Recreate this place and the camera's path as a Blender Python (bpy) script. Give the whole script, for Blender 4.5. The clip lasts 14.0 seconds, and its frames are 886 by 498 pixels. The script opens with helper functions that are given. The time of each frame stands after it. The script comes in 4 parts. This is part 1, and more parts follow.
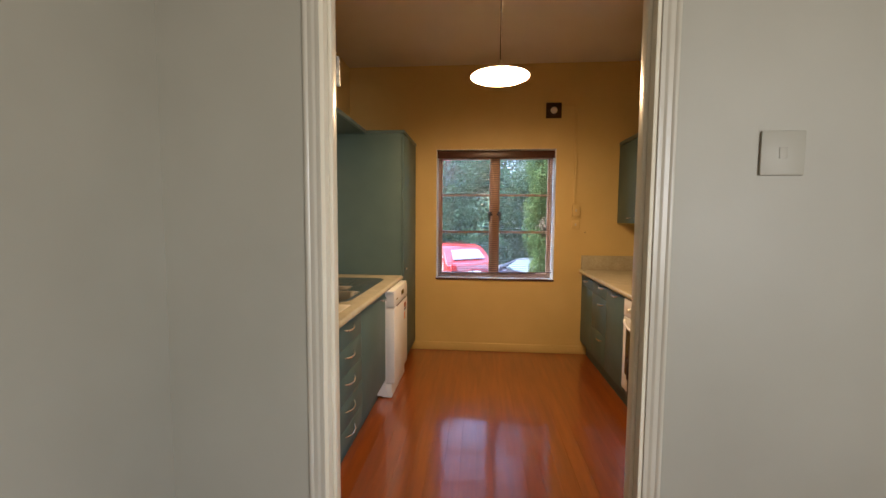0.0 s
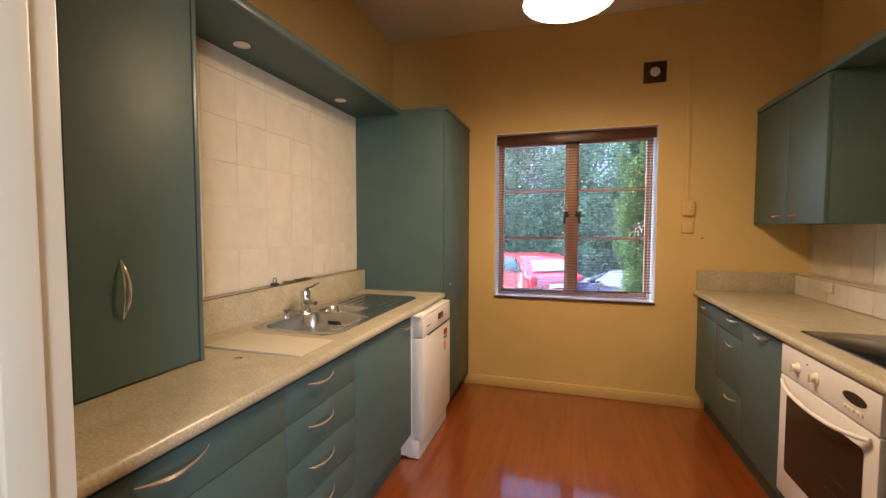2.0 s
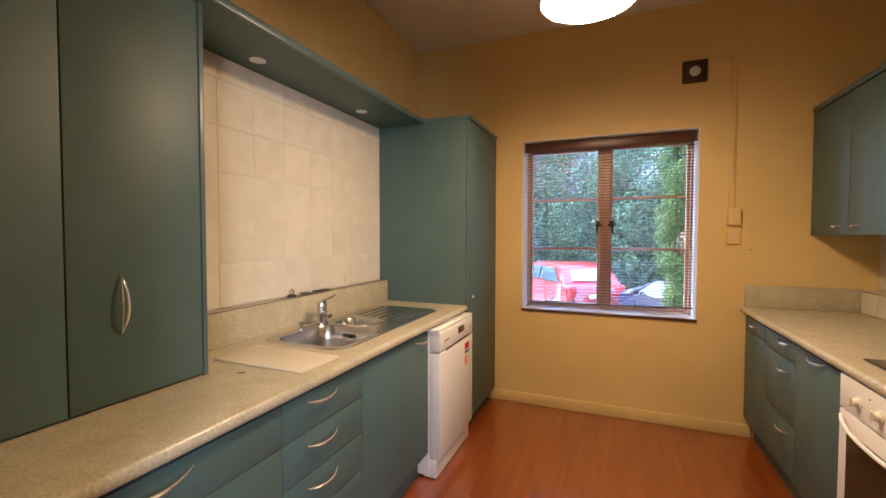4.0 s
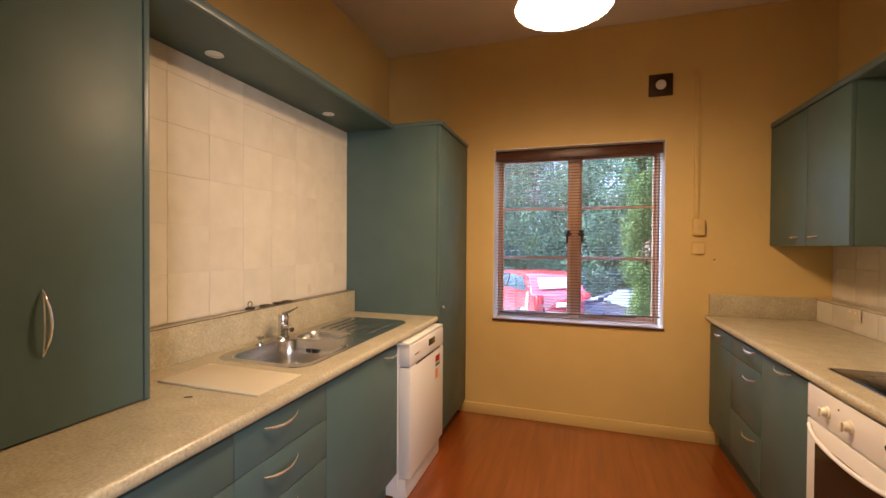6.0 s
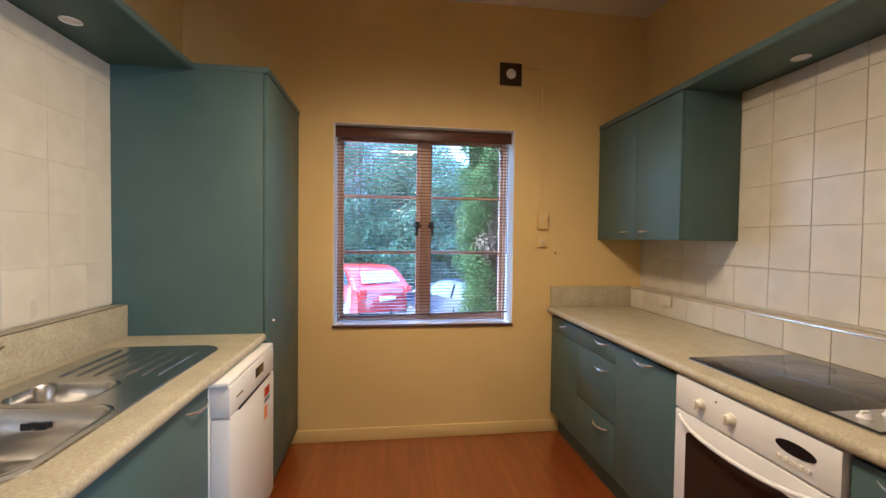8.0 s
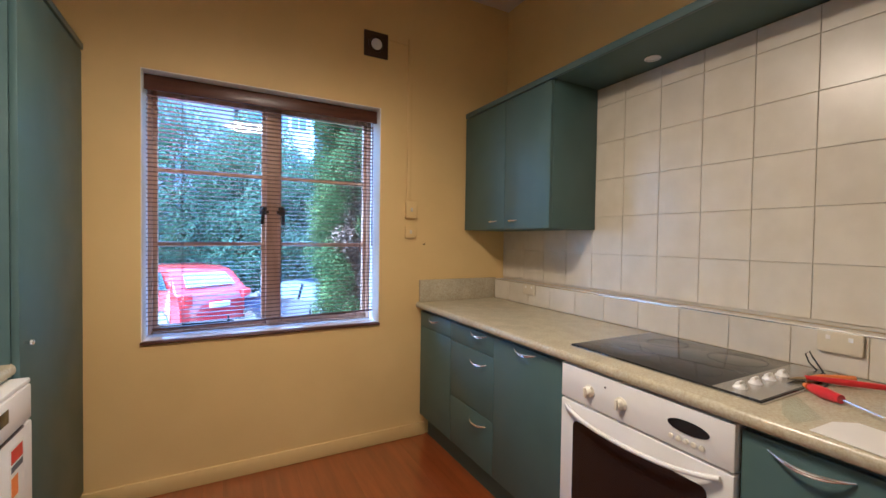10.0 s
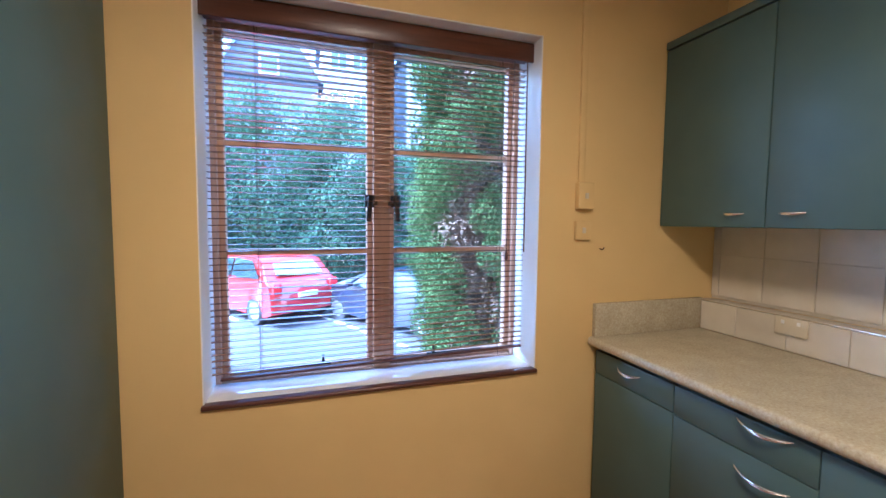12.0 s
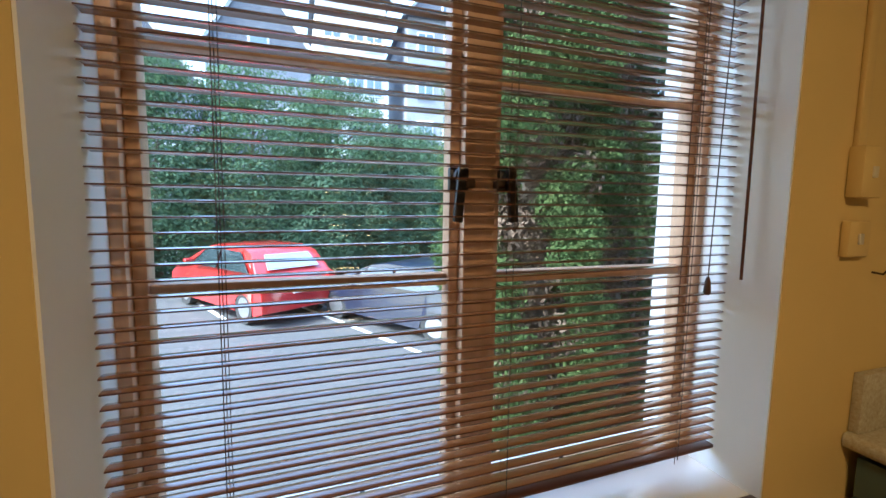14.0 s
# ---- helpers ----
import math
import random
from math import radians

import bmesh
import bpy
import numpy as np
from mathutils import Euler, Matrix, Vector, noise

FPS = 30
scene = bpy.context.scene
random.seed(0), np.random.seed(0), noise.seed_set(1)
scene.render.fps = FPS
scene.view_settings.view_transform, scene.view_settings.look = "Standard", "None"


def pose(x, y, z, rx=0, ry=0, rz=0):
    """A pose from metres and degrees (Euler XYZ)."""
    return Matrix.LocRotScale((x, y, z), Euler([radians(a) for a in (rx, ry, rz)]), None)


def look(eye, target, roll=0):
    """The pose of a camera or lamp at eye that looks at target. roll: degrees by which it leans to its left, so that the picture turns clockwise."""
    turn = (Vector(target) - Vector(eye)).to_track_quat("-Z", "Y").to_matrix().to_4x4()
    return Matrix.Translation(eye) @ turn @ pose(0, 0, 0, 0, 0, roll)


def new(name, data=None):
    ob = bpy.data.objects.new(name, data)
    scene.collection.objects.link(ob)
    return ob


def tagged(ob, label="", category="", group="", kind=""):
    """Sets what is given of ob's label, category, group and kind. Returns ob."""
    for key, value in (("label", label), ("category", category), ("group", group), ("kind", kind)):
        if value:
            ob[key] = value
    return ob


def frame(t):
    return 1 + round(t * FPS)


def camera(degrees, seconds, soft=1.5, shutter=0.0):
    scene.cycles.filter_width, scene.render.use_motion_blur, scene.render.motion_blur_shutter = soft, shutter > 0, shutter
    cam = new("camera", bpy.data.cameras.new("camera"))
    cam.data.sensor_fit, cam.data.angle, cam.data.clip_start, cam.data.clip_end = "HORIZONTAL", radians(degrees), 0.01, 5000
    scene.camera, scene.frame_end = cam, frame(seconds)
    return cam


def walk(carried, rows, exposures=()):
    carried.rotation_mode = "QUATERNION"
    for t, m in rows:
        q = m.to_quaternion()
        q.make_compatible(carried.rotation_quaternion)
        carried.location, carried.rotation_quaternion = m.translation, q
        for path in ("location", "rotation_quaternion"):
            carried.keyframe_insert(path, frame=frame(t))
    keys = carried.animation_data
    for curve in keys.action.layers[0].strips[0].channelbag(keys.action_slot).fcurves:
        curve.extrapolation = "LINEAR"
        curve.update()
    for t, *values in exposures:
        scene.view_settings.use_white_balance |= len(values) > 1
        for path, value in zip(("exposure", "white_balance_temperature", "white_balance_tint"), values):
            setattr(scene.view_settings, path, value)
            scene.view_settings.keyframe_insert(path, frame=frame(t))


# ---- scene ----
cam = camera(93.8, 14.0)
EXPOSURES = [(0, 3.88, 5800, 13), (0.7, 4.0, 5650, 13), (1.5, 4.05, 5500, 15), (3, 4.3, 5150, 16), (6.5, 4.2, 5750, 19), (7.5, 4.2, 4950, 11), (8.5, 4.25, 4450, 10), (11, 4.2, 4250, 12), (12, 4.3, 4250, 13), (12.5, 4.1, 4350, 14), (13.2, 3.65, 4800, 10), (14, 3.3, 5700, 3)]
PATH = [
    (0, (0.18, 0.143, 1.415), (0.011, 2.131, 1.27), 0.4),
    (0.5, (0.253, 0.484, 1.384), (0.0, 2.464, 1.25), 0.2),
    (1, (0.297, 0.732, 1.364), (-0.053, 2.697, 1.241), 0.1),
    (1.5, (0.307, 0.936, 1.348), (-0.167, 2.876, 1.243), 0.1),
    (2, (0.33, 1.052, 1.356), (-0.248, 2.964, 1.256), 0.1),
    (2.5, (0.389, 1.122, 1.368), (-0.272, 3.007, 1.274), 0.2),
    (3, (0.411, 1.156, 1.378), (-0.308, 3.02, 1.293), 0.2),
    (5.3, (0.426, 1.169, 1.38), (-0.342, 3.015, 1.345), 0.2),
    (5.5, (0.412, 1.193, 1.381), (-0.319, 3.054, 1.353), 0.2),
    (6, (0.378, 1.237, 1.384), (-0.239, 3.139, 1.358), 0.4),
    (6.5, (0.257, 1.335, 1.374), (-0.196, 3.283, 1.343), 0.6),
    (7, (0.128, 1.405, 1.378), (-0.107, 3.391, 1.342), 0.8),
    (7.5, (0.119, 1.515, 1.373), (0.112, 3.514, 1.324), 0.7),
    (8, (0.102, 1.711, 1.381), (0.36, 3.694, 1.329), 0.7),
    (8.5, (0.12, 1.808, 1.384), (0.652, 3.735, 1.334), 0.6),
    (8.7, (0.118, 1.836, 1.373), (0.759, 3.73, 1.325), 0.6),
    (10.8, (0.062, 2.319, 1.315), (1.027, 4.069, 1.265), 0.9),
    (11, (0.067, 2.426, 1.337), (0.981, 4.204, 1.272), 1.0),
    (11.5, (0.081, 2.732, 1.368), (0.832, 4.582, 1.261), 0.9),
    (12, (0.062, 3.048, 1.397), (0.686, 4.944, 1.264), 0.6),
    (12.5, (0.067, 3.365, 1.393), (0.594, 5.288, 1.24), 0.2),
    (13, (0.073, 3.621, 1.428), (0.54, 5.556, 1.239), 0.3),
    (13.5, (0.02, 3.826, 1.424), (0.543, 5.747, 1.235), 1.3),
    (14, (0.011, 3.972, 1.418), (0.666, 5.851, 1.223), 0.9),
]
walk(cam, [(t, look(eye, target, roll)) for t, eye, target, roll in PATH], EXPOSURES)

LAMP = 7.6
HALL = 7.0
PEND = (0.312, 3.05, 2.375)
RED = (0.08, 12.2)
DARK = (3.15, 10.15)
CONES = [(1.45, 6.35, 1.15, 4.8), (2.4, 6.7, 1.5, 5.2), (2.0, 7.8, 1.5, 5.6), (3.5, 7.5, 1.6, 5.4)]

# ---- world and lights ----
world = bpy.data.worlds.new("world")
scene.world = world
world.use_nodes = True
wn = world.node_tree.nodes
sky = wn.new("ShaderNodeTexSky")
sky.sky_type, sky.sun_disc = "NISHITA", False
sky.sun_elevation, sky.sun_rotation = radians(50), radians(255)
sky.air_density, sky.dust_density = 1.0, 2.5
wn["Background"].inputs[1].default_value = 0.15
world.node_tree.links.new(sky.outputs[0], wn["Background"].inputs[0])
sun_data = bpy.data.lights.new("sun", "SUN")
sun_data.energy, sun_data.angle, sun_data.color = 1.5, radians(12), (0.86, 0.93, 1.0)
sun = new("sun", sun_data)
sun.matrix_world = look((20 * math.sin(radians(255)), 20 * math.cos(radians(255)), 24), (0, 0, 0))


def area(name, m, w, h, power, color):
    d = bpy.data.lights.new(name, "AREA")
    d.shape, d.size, d.size_y, d.energy, d.color = "RECTANGLE", w, h, power, color
    ob = new(name, d)
    ob.matrix_world = m
    return ob


# added lamp that lights the hall, in an unseen opening behind the walk's start
area("added_hall_light", look((2.19, -1.5, 1.6), (0.3, 0.4, 1.4)), 1.1, 1.2, HALL, (1.0, 0.93, 0.80))

# ---- materials ----
def mat(name, color, rough=0.5, metal=0.0, coat=0.0, spec=0.5):
    m = bpy.data.materials.new(name)
    m.use_nodes = True
    b = m.node_tree.nodes["Principled BSDF"]
    b.inputs["Base Color"].default_value = (*color, 1)
    b.inputs["Roughness"].default_value = rough
    b.inputs["Metallic"].default_value = metal
    b.inputs["Coat Weight"].default_value = coat
    b.inputs["Specular IOR Level"].default_value = spec
    return m


def node(m, kind, **inputs):
    n = m.node_tree.nodes.new(kind)
    for k, v in inputs.items():
        n.inputs[k.replace("_", " ")].default_value = v
    return n


def link(m, a, b):
    m.node_tree.links.new(a, b)


def coords(m, scale=(1, 1, 1)):
    c = m.node_tree.nodes.new("ShaderNodeTexCoord")
    p = m.node_tree.nodes.new("ShaderNodeMapping")
    p.inputs["Scale"].default_value = scale
    link(m, c.outputs["Object"], p.inputs[0])
    return p.outputs[0]


def ramp(m, fac, stops):
    r = m.node_tree.nodes.new("ShaderNodeValToRGB")
    e = r.color_ramp.elements
    while len(e) < len(stops):
        e.new(0.5)
    for el, (p, c) in zip(e, stops):
        el.position, el.color = p, (*c, 1)
    link(m, fac, r.inputs[0])
    return r.outputs[0]


def varied(name, stops, scale, rough, relief=0.0, relief_scale=200.0, stretch=(1, 1, 1), detail=4.0, spread=0.0, **kw):
    """A base colour mottled by noise, with relief and uneven gloss."""
    m = mat(name, stops[0][1], rough, **kw)
    b = m.node_tree.nodes["Principled BSDF"]
    v = coords(m, stretch)
    if spread:
        who = m.node_tree.nodes.new("ShaderNodeObjectInfo")
        far = node(m, "ShaderNodeMath")
        far.operation = "MULTIPLY"
        far.inputs[1].default_value = 53.0
        link(m, who.outputs["Random"], far.inputs[0])
        moved = m.node_tree.nodes.new("ShaderNodeVectorMath")
        link(m, v, moved.inputs[0])
        link(m, far.outputs[0], moved.inputs[1])
        v = moved.outputs[0]
    n = node(m, "ShaderNodeTexNoise", Scale=scale, Detail=detail)
    link(m, v, n.inputs["Vector"])
    col = ramp(m, n.outputs["Fac"], stops)
    if spread:
        info = m.node_tree.nodes.new("ShaderNodeObjectInfo")
        mr = node(m, "ShaderNodeMapRange")
        mr.inputs["To Min"].default_value, mr.inputs["To Max"].default_value = 1 - spread, 1 + spread
        link(m, info.outputs["Random"], mr.inputs["Value"])
        h = node(m, "ShaderNodeHueSaturation")
        link(m, mr.outputs[0], h.inputs["Value"])
        link(m, col, h.inputs["Color"])
        col = h.outputs[0]
    link(m, col, b.inputs["Base Color"])
    n2 = node(m, "ShaderNodeTexNoise", Scale=scale * 0.35 + 1.5, Detail=3.0)
    link(m, v, n2.inputs["Vector"])
    mr = node(m, "ShaderNodeMapRange")
    mr.inputs["To Min"].default_value, mr.inputs["To Max"].default_value = max(0.03, rough * 0.8), min(1, rough * 1.25)
    link(m, n2.outputs["Fac"], mr.inputs["Value"])
    link(m, mr.outputs[0], b.inputs["Roughness"])
    if relief:
        n3 = node(m, "ShaderNodeTexNoise", Scale=relief_scale, Detail=3.0)
        link(m, v, n3.inputs["Vector"])
        bp = node(m, "ShaderNodeBump", Strength=relief, Distance=0.002)
        link(m, n3.outputs["Fac"], bp.inputs["Height"])
        link(m, bp.outputs[0], b.inputs["Normal"])
    return m


M = {}
M["wall"] = varied("cream_paint", [(0.3, (0.62, 0.448, 0.158)), (0.7, (0.69, 0.508, 0.192))], 1.6, 0.55, 0.12, 90)
M["ceiling"] = varied("ceiling_paint", [(0.3, (0.66, 0.60, 0.50)), (0.7, (0.72, 0.66, 0.56))], 1.2, 0.7, 0.1, 70)
# off-white hall paint, darkened in the colour so the walls look less lit
M["hall"] = varied("dimmed_hall_paint", [(0.3, (0.275, 0.26, 0.205)), (0.7, (0.315, 0.30, 0.24))], 1.6, 0.5, 0.12, 60)
# hall-side casing gloss, its dimness put into the colour; the lining stays brighter
M["gloss"] = varied("dimmed_trim_gloss", [(0.3, (0.37, 0.34, 0.265)), (0.7, (0.42, 0.39, 0.31))], 3, 0.33, 0.15, 25)
M["reveal"] = varied("reveal_paint", [(0.3, (0.80, 0.80, 0.78)), (0.7, (0.84, 0.84, 0.82))], 3, 0.45, 0.1, 60)
M["cab"] = varied("green_laminate", [(0.3, (0.064, 0.110, 0.106)), (0.7, (0.074, 0.124, 0.119))], 5, 0.50, 0.06, 500)
M["cab_edge"] = mat("green_edging", (0.075, 0.12, 0.12), 0.35)
M["dark"] = mat("dark_gap", (0.015, 0.015, 0.014), 0.7)
M["chrome"] = mat("chrome", (0.92, 0.92, 0.92), 0.26, 0.92)
M["tap_chrome"] = mat("polished_chrome", (0.60, 0.59, 0.58), 0.12, 1.0)
M["steel"] = varied("brushed_steel", [(0.3, (0.52, 0.51, 0.49)), (0.7, (0.60, 0.59, 0.57))], 6, 0.24, 0.05, 220, metal=1.0)
M["white"] = varied("white_enamel", [(0.3, (0.76, 0.75, 0.73)), (0.7, (0.79, 0.78, 0.76))], 3, 0.38)
M["sill"] = varied("gloss_sill_paint", [(0.3, (0.78, 0.78, 0.77)), (0.7, (0.83, 0.83, 0.82))], 3, 0.13, 0.08, 30, coat=0.5)
M["plastic"] = mat("cream_plastic", (0.60, 0.54, 0.39), 0.35)
M["knob"] = mat("knob_plastic", (0.74, 0.70, 0.58), 0.3)
M["black_glass"] = varied("black_glass", [(0.3, (0.010, 0.010, 0.011)), (0.7, (0.016, 0.016, 0.017))], 3, 0.09)
M["oven_glass"] = varied("oven_glass", [(0.3, (0.010, 0.008, 0.008)), (0.7, (0.022, 0.016, 0.015))], 2.5, 0.13)
M["tile"] = varied("wall_tile", [(0.3, (0.58, 0.53, 0.42)), (0.7, (0.65, 0.60, 0.49))], 9, 0.3, 0.12, 30, spread=0.035)
M["grout_pale"] = varied("pale_grout", [(0.3, (0.60, 0.55, 0.44)), (0.7, (0.66, 0.61, 0.50))], 12, 0.8)
M["grout"] = varied("grout", [(0.3, (0.52, 0.47, 0.37)), (0.7, (0.60, 0.55, 0.44))], 12, 0.9)
M["bronze"] = mat("aged_bronze", (0.07, 0.045, 0.03), 0.4, 0.7)
M["blackmetal"] = mat("black_metal", (0.02, 0.018, 0.018), 0.4, 0.3)
M["frame"] = varied("window_timber", [(0.25, (0.54, 0.33, 0.19)), (0.75, (0.66, 0.43, 0.27))], 8, 0.42, 0.1, 60, stretch=(6, 6, 0.6))
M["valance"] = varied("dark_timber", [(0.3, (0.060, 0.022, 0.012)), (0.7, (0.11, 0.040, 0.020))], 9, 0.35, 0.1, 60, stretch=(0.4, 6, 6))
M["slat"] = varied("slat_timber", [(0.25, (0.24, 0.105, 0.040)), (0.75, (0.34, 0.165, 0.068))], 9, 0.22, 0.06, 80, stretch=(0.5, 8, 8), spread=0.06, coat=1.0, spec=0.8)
M["cord"] = mat("brown_cord", (0.06, 0.035, 0.02), 0.8)
M["red_tool"] = mat("red_grip", (0.55, 0.02, 0.015), 0.35)
M["orange_tool"] = mat("orange_grip", (0.75, 0.22, 0.02), 0.4)
M["paper"] = mat("paper", (0.74, 0.72, 0.68), 0.7)
M["asphalt"] = varied("asphalt", [(0.3, (0.042, 0.043, 0.046)), (0.7, (0.066, 0.067, 0.071))], 30, 0.75, 0.4, 200)
M["line"] = varied("road_paint", [(0.3, (0.50, 0.50, 0.48)), (0.7, (0.68, 0.68, 0.66))], 8, 0.6)
M["car_red"] = mat("red_car_paint", (0.33, 0.016, 0.016), 0.28, 0.0, 1.0)
M["car_dark"] = mat("dark_car_paint", (0.006, 0.010, 0.026), 0.30, 0.0, 0.35)
M["car_glass"] = mat("car_glass", (0.02, 0.03, 0.035), 0.05, 0.0, 0.0, 0.9)
M["rubber"] = mat("rubber", (0.02, 0.02, 0.02), 0.8)
M["rim"] = mat("alloy", (0.55, 0.55, 0.57), 0.3, 0.9)
# rear car glass as pale metal: sky glare put into the colour
M["sky_glass"] = mat("sky_glare_car_glass", (0.72, 0.74, 0.76), 0.12, 0.9)
M["lens"] = mat("lamp_lens", (0.75, 0.76, 0.78), 0.1, 0.2)
M["tail"] = mat("tail_lens", (0.55, 0.02, 0.02), 0.15)
M["leaf"] = varied("hedge_leaf", [(0.3, (0.042, 0.082, 0.052)), (0.7, (0.080, 0.142, 0.082))], 0.9, 0.75, detail=8.0, spec=0.25)
M["conifer"] = varied("conifer_leaf", [(0.3, (0.040, 0.072, 0.026)), (0.7, (0.095, 0.130, 0.044))], 2.6, 0.95, detail=8.0, spec=0.08)
M["conifer_dry"] = varied("dry_conifer", [(0.3, (0.070, 0.046, 0.032)), (0.7, (0.13, 0.085, 0.055))], 3, 0.9)
for leafy in ("leaf", "conifer"):
    m = M[leafy]
    out, body = m.node_tree.nodes["Material Output"], m.node_tree.nodes["Principled BSDF"]
    thru, both = m.node_tree.nodes.new("ShaderNodeBsdfTranslucent"), m.node_tree.nodes.new("ShaderNodeMixShader")
    thru.inputs[0].default_value = (0.09, 0.145, 0.055, 1)
    both.inputs[0].default_value = 0.35
    link(m, body.outputs[0], both.inputs[1])
    link(m, thru.outputs[0], both.inputs[2])
    link(m, both.outputs[0], out.inputs[0])
M["bark"] = varied("bark", [(0.3, (0.07, 0.05, 0.035)), (0.7, (0.13, 0.10, 0.07))], 12, 0.9, 0.6, 40)
M["slate"] = varied("roof_slate", [(0.3, (0.07, 0.075, 0.095)), (0.7, (0.11, 0.115, 0.14))], 3, 0.6)
M["render"] = varied("pale_render", [(0.3, (0.58, 0.59, 0.61)), (0.7, (0.66, 0.67, 0.68))], 1, 0.8)
M["render_grey"] = varied("grey_render", [(0.3, (0.20, 0.21, 0.25)), (0.7, (0.26, 0.27, 0.31))], 1, 0.8)
M["far_glass"] = mat("far_glass", (0.10, 0.14, 0.18), 0.08, 0.0, 0.0, 0.9)
M["outer"] = varied("outer_paint", [(0.3, (0.72, 0.72, 0.70)), (0.7, (0.78, 0.78, 0.76))], 4, 0.7)
M["lining"] = varied("cream_gloss_paint", [(0.3, (0.60, 0.55, 0.42)), (0.7, (0.66, 0.61, 0.48))], 3, 0.3, 0.1, 25)


def make_bench():
    m = mat("speckled_laminate", (0.6, 0.55, 0.42), 0.26)
    b = m.node_tree.nodes["Principled BSDF"]
    v = coords(m)
    n = node(m, "ShaderNodeTexNoise", Scale=120.0, Detail=5.0, Roughness=0.65)
    link(m, v, n.inputs["Vector"])
    c = ramp(m, n.outputs["Fac"], [(0.30, (0.37, 0.31, 0.20)), (0.44, (0.46, 0.405, 0.27)), (0.56, (0.50, 0.45, 0.31)), (0.70, (0.57, 0.53, 0.39))])
    n2 = node(m, "ShaderNodeTexNoise", Scale=14.0, Detail=3.0)
    link(m, v, n2.inputs["Vector"])
    c2 = ramp(m, n2.outputs["Fac"], [(0.3, (0.86, 0.86, 0.86)), (0.7, (1, 1, 1))])
    mx = m.node_tree.nodes.new("ShaderNodeMix")
    mx.data_type, mx.blend_type = "RGBA", "MULTIPLY"
    mx.inputs[0].default_value = 1
    link(m, c, mx.inputs[6])
    link(m, c2, mx.inputs[7])
    link(m, mx.outputs[2], b.inputs["Base Color"])
    return m


M["bench"] = make_bench()


def make_floor():
    m = mat("varnished_board", (0.3, 0.08, 0.02), 0.3, 0.0, 1.0)
    b = m.node_tree.nodes["Principled BSDF"]
    b.inputs["Coat IOR"].default_value = 1.65
    info = m.node_tree.nodes.new("ShaderNodeObjectInfo")
    c = m.node_tree.nodes.new("ShaderNodeTexCoord")
    add = m.node_tree.nodes.new("ShaderNodeVectorMath")
    link(m, c.outputs["Object"], add.inputs[0])
    sc = m.node_tree.nodes.new("ShaderNodeVectorMath")
    sc.operation = "SCALE"
    sc.inputs["Scale"].default_value = 1.0
    comb = m.node_tree.nodes.new("ShaderNodeCombineXYZ")
    mu = m.node_tree.nodes.new("ShaderNodeMath")
    mu.operation = "MULTIPLY"
    mu.inputs[1].default_value = 37.0
    link(m, info.outputs["Random"], mu.inputs[0])
    link(m, mu.outputs[0], comb.inputs[0])
    link(m, mu.outputs[0], comb.inputs[1])
    link(m, comb.outputs[0], add.inputs[1])
    mp = m.node_tree.nodes.new("ShaderNodeMapping")
    mp.inputs["Scale"].default_value = (9, 0.7, 6)
    link(m, add.outputs[0], mp.inputs[0])
    n = node(m, "ShaderNodeTexNoise", Scale=2.2, Detail=6.0, Roughness=0.6)
    link(m, mp.outputs[0], n.inputs["Vector"])
    col = ramp(m, n.outputs["Fac"], [(0.25, (0.16, 0.034, 0.0025)), (0.5, (0.225, 0.050, 0.003)), (0.75, (0.29, 0.068, 0.004))])
    mr = node(m, "ShaderNodeMapRange")
    mr.inputs["To Min"].default_value, mr.inputs["To Max"].default_value = 0.965, 1.035
    link(m, info.outputs["Random"], mr.inputs["Value"])
    h = node(m, "ShaderNodeHueSaturation")
    link(m, mr.outputs[0], h.inputs["Value"])
    link(m, col, h.inputs["Color"])
    link(m, h.outputs[0], b.inputs["Base Color"])
    n2 = node(m, "ShaderNodeTexNoise", Scale=3.0, Detail=4.0)
    link(m, c.outputs["Object"], n2.inputs["Vector"])
    mr2 = node(m, "ShaderNodeMapRange")
    mr2.inputs["To Min"].default_value, mr2.inputs["To Max"].default_value = 0.05, 0.13
    link(m, n2.outputs["Fac"], mr2.inputs["Value"])
    link(m, mr2.outputs[0], b.inputs["Coat Roughness"])
    bp = node(m, "ShaderNodeBump", Strength=0.05, Distance=0.002)
    n3 = node(m, "ShaderNodeTexNoise", Scale=18.0, Detail=2.0)
    link(m, c.outputs["Object"], n3.inputs["Vector"])
    link(m, n3.outputs["Fac"], bp.inputs["Height"])
    link(m, bp.outputs[0], b.inputs["Normal"])
    return m


M["floor"] = make_floor()


def glow(name, color, strength):
    m = mat(name, (0.8, 0.8, 0.8), 0.4)
    b = m.node_tree.nodes["Principled BSDF"]
    b.inputs["Emission Color"].default_value = (*color, 1)
    b.inputs["Emission Strength"].default_value = strength
    return m


M["glow"] = glow("lit_opal_glass", (1.0, 0.635, 0.30), LAMP)
g = bpy.data.materials.new("pane_glass")
g.use_nodes = True
gn = g.node_tree.nodes
gn.remove(gn["Principled BSDF"])
tr, gl, mix = gn.new("ShaderNodeBsdfTransparent"), gn.new("ShaderNodeBsdfGlossy"), gn.new("ShaderNodeMixShader")
gl.inputs["Roughness"].default_value = 0.01
tr.inputs[0].default_value = (0.95, 0.97, 0.97, 1)
mix.inputs[0].default_value = 0.035
link(g, tr.outputs[0], mix.inputs[1]), link(g, gl.outputs[0], mix.inputs[2])
link(g, mix.outputs[0], gn["Material Output"].inputs[0])
M["pane"] = g
gp = g.copy()
gp.name = "clear_plastic"
M["clear"] = gp

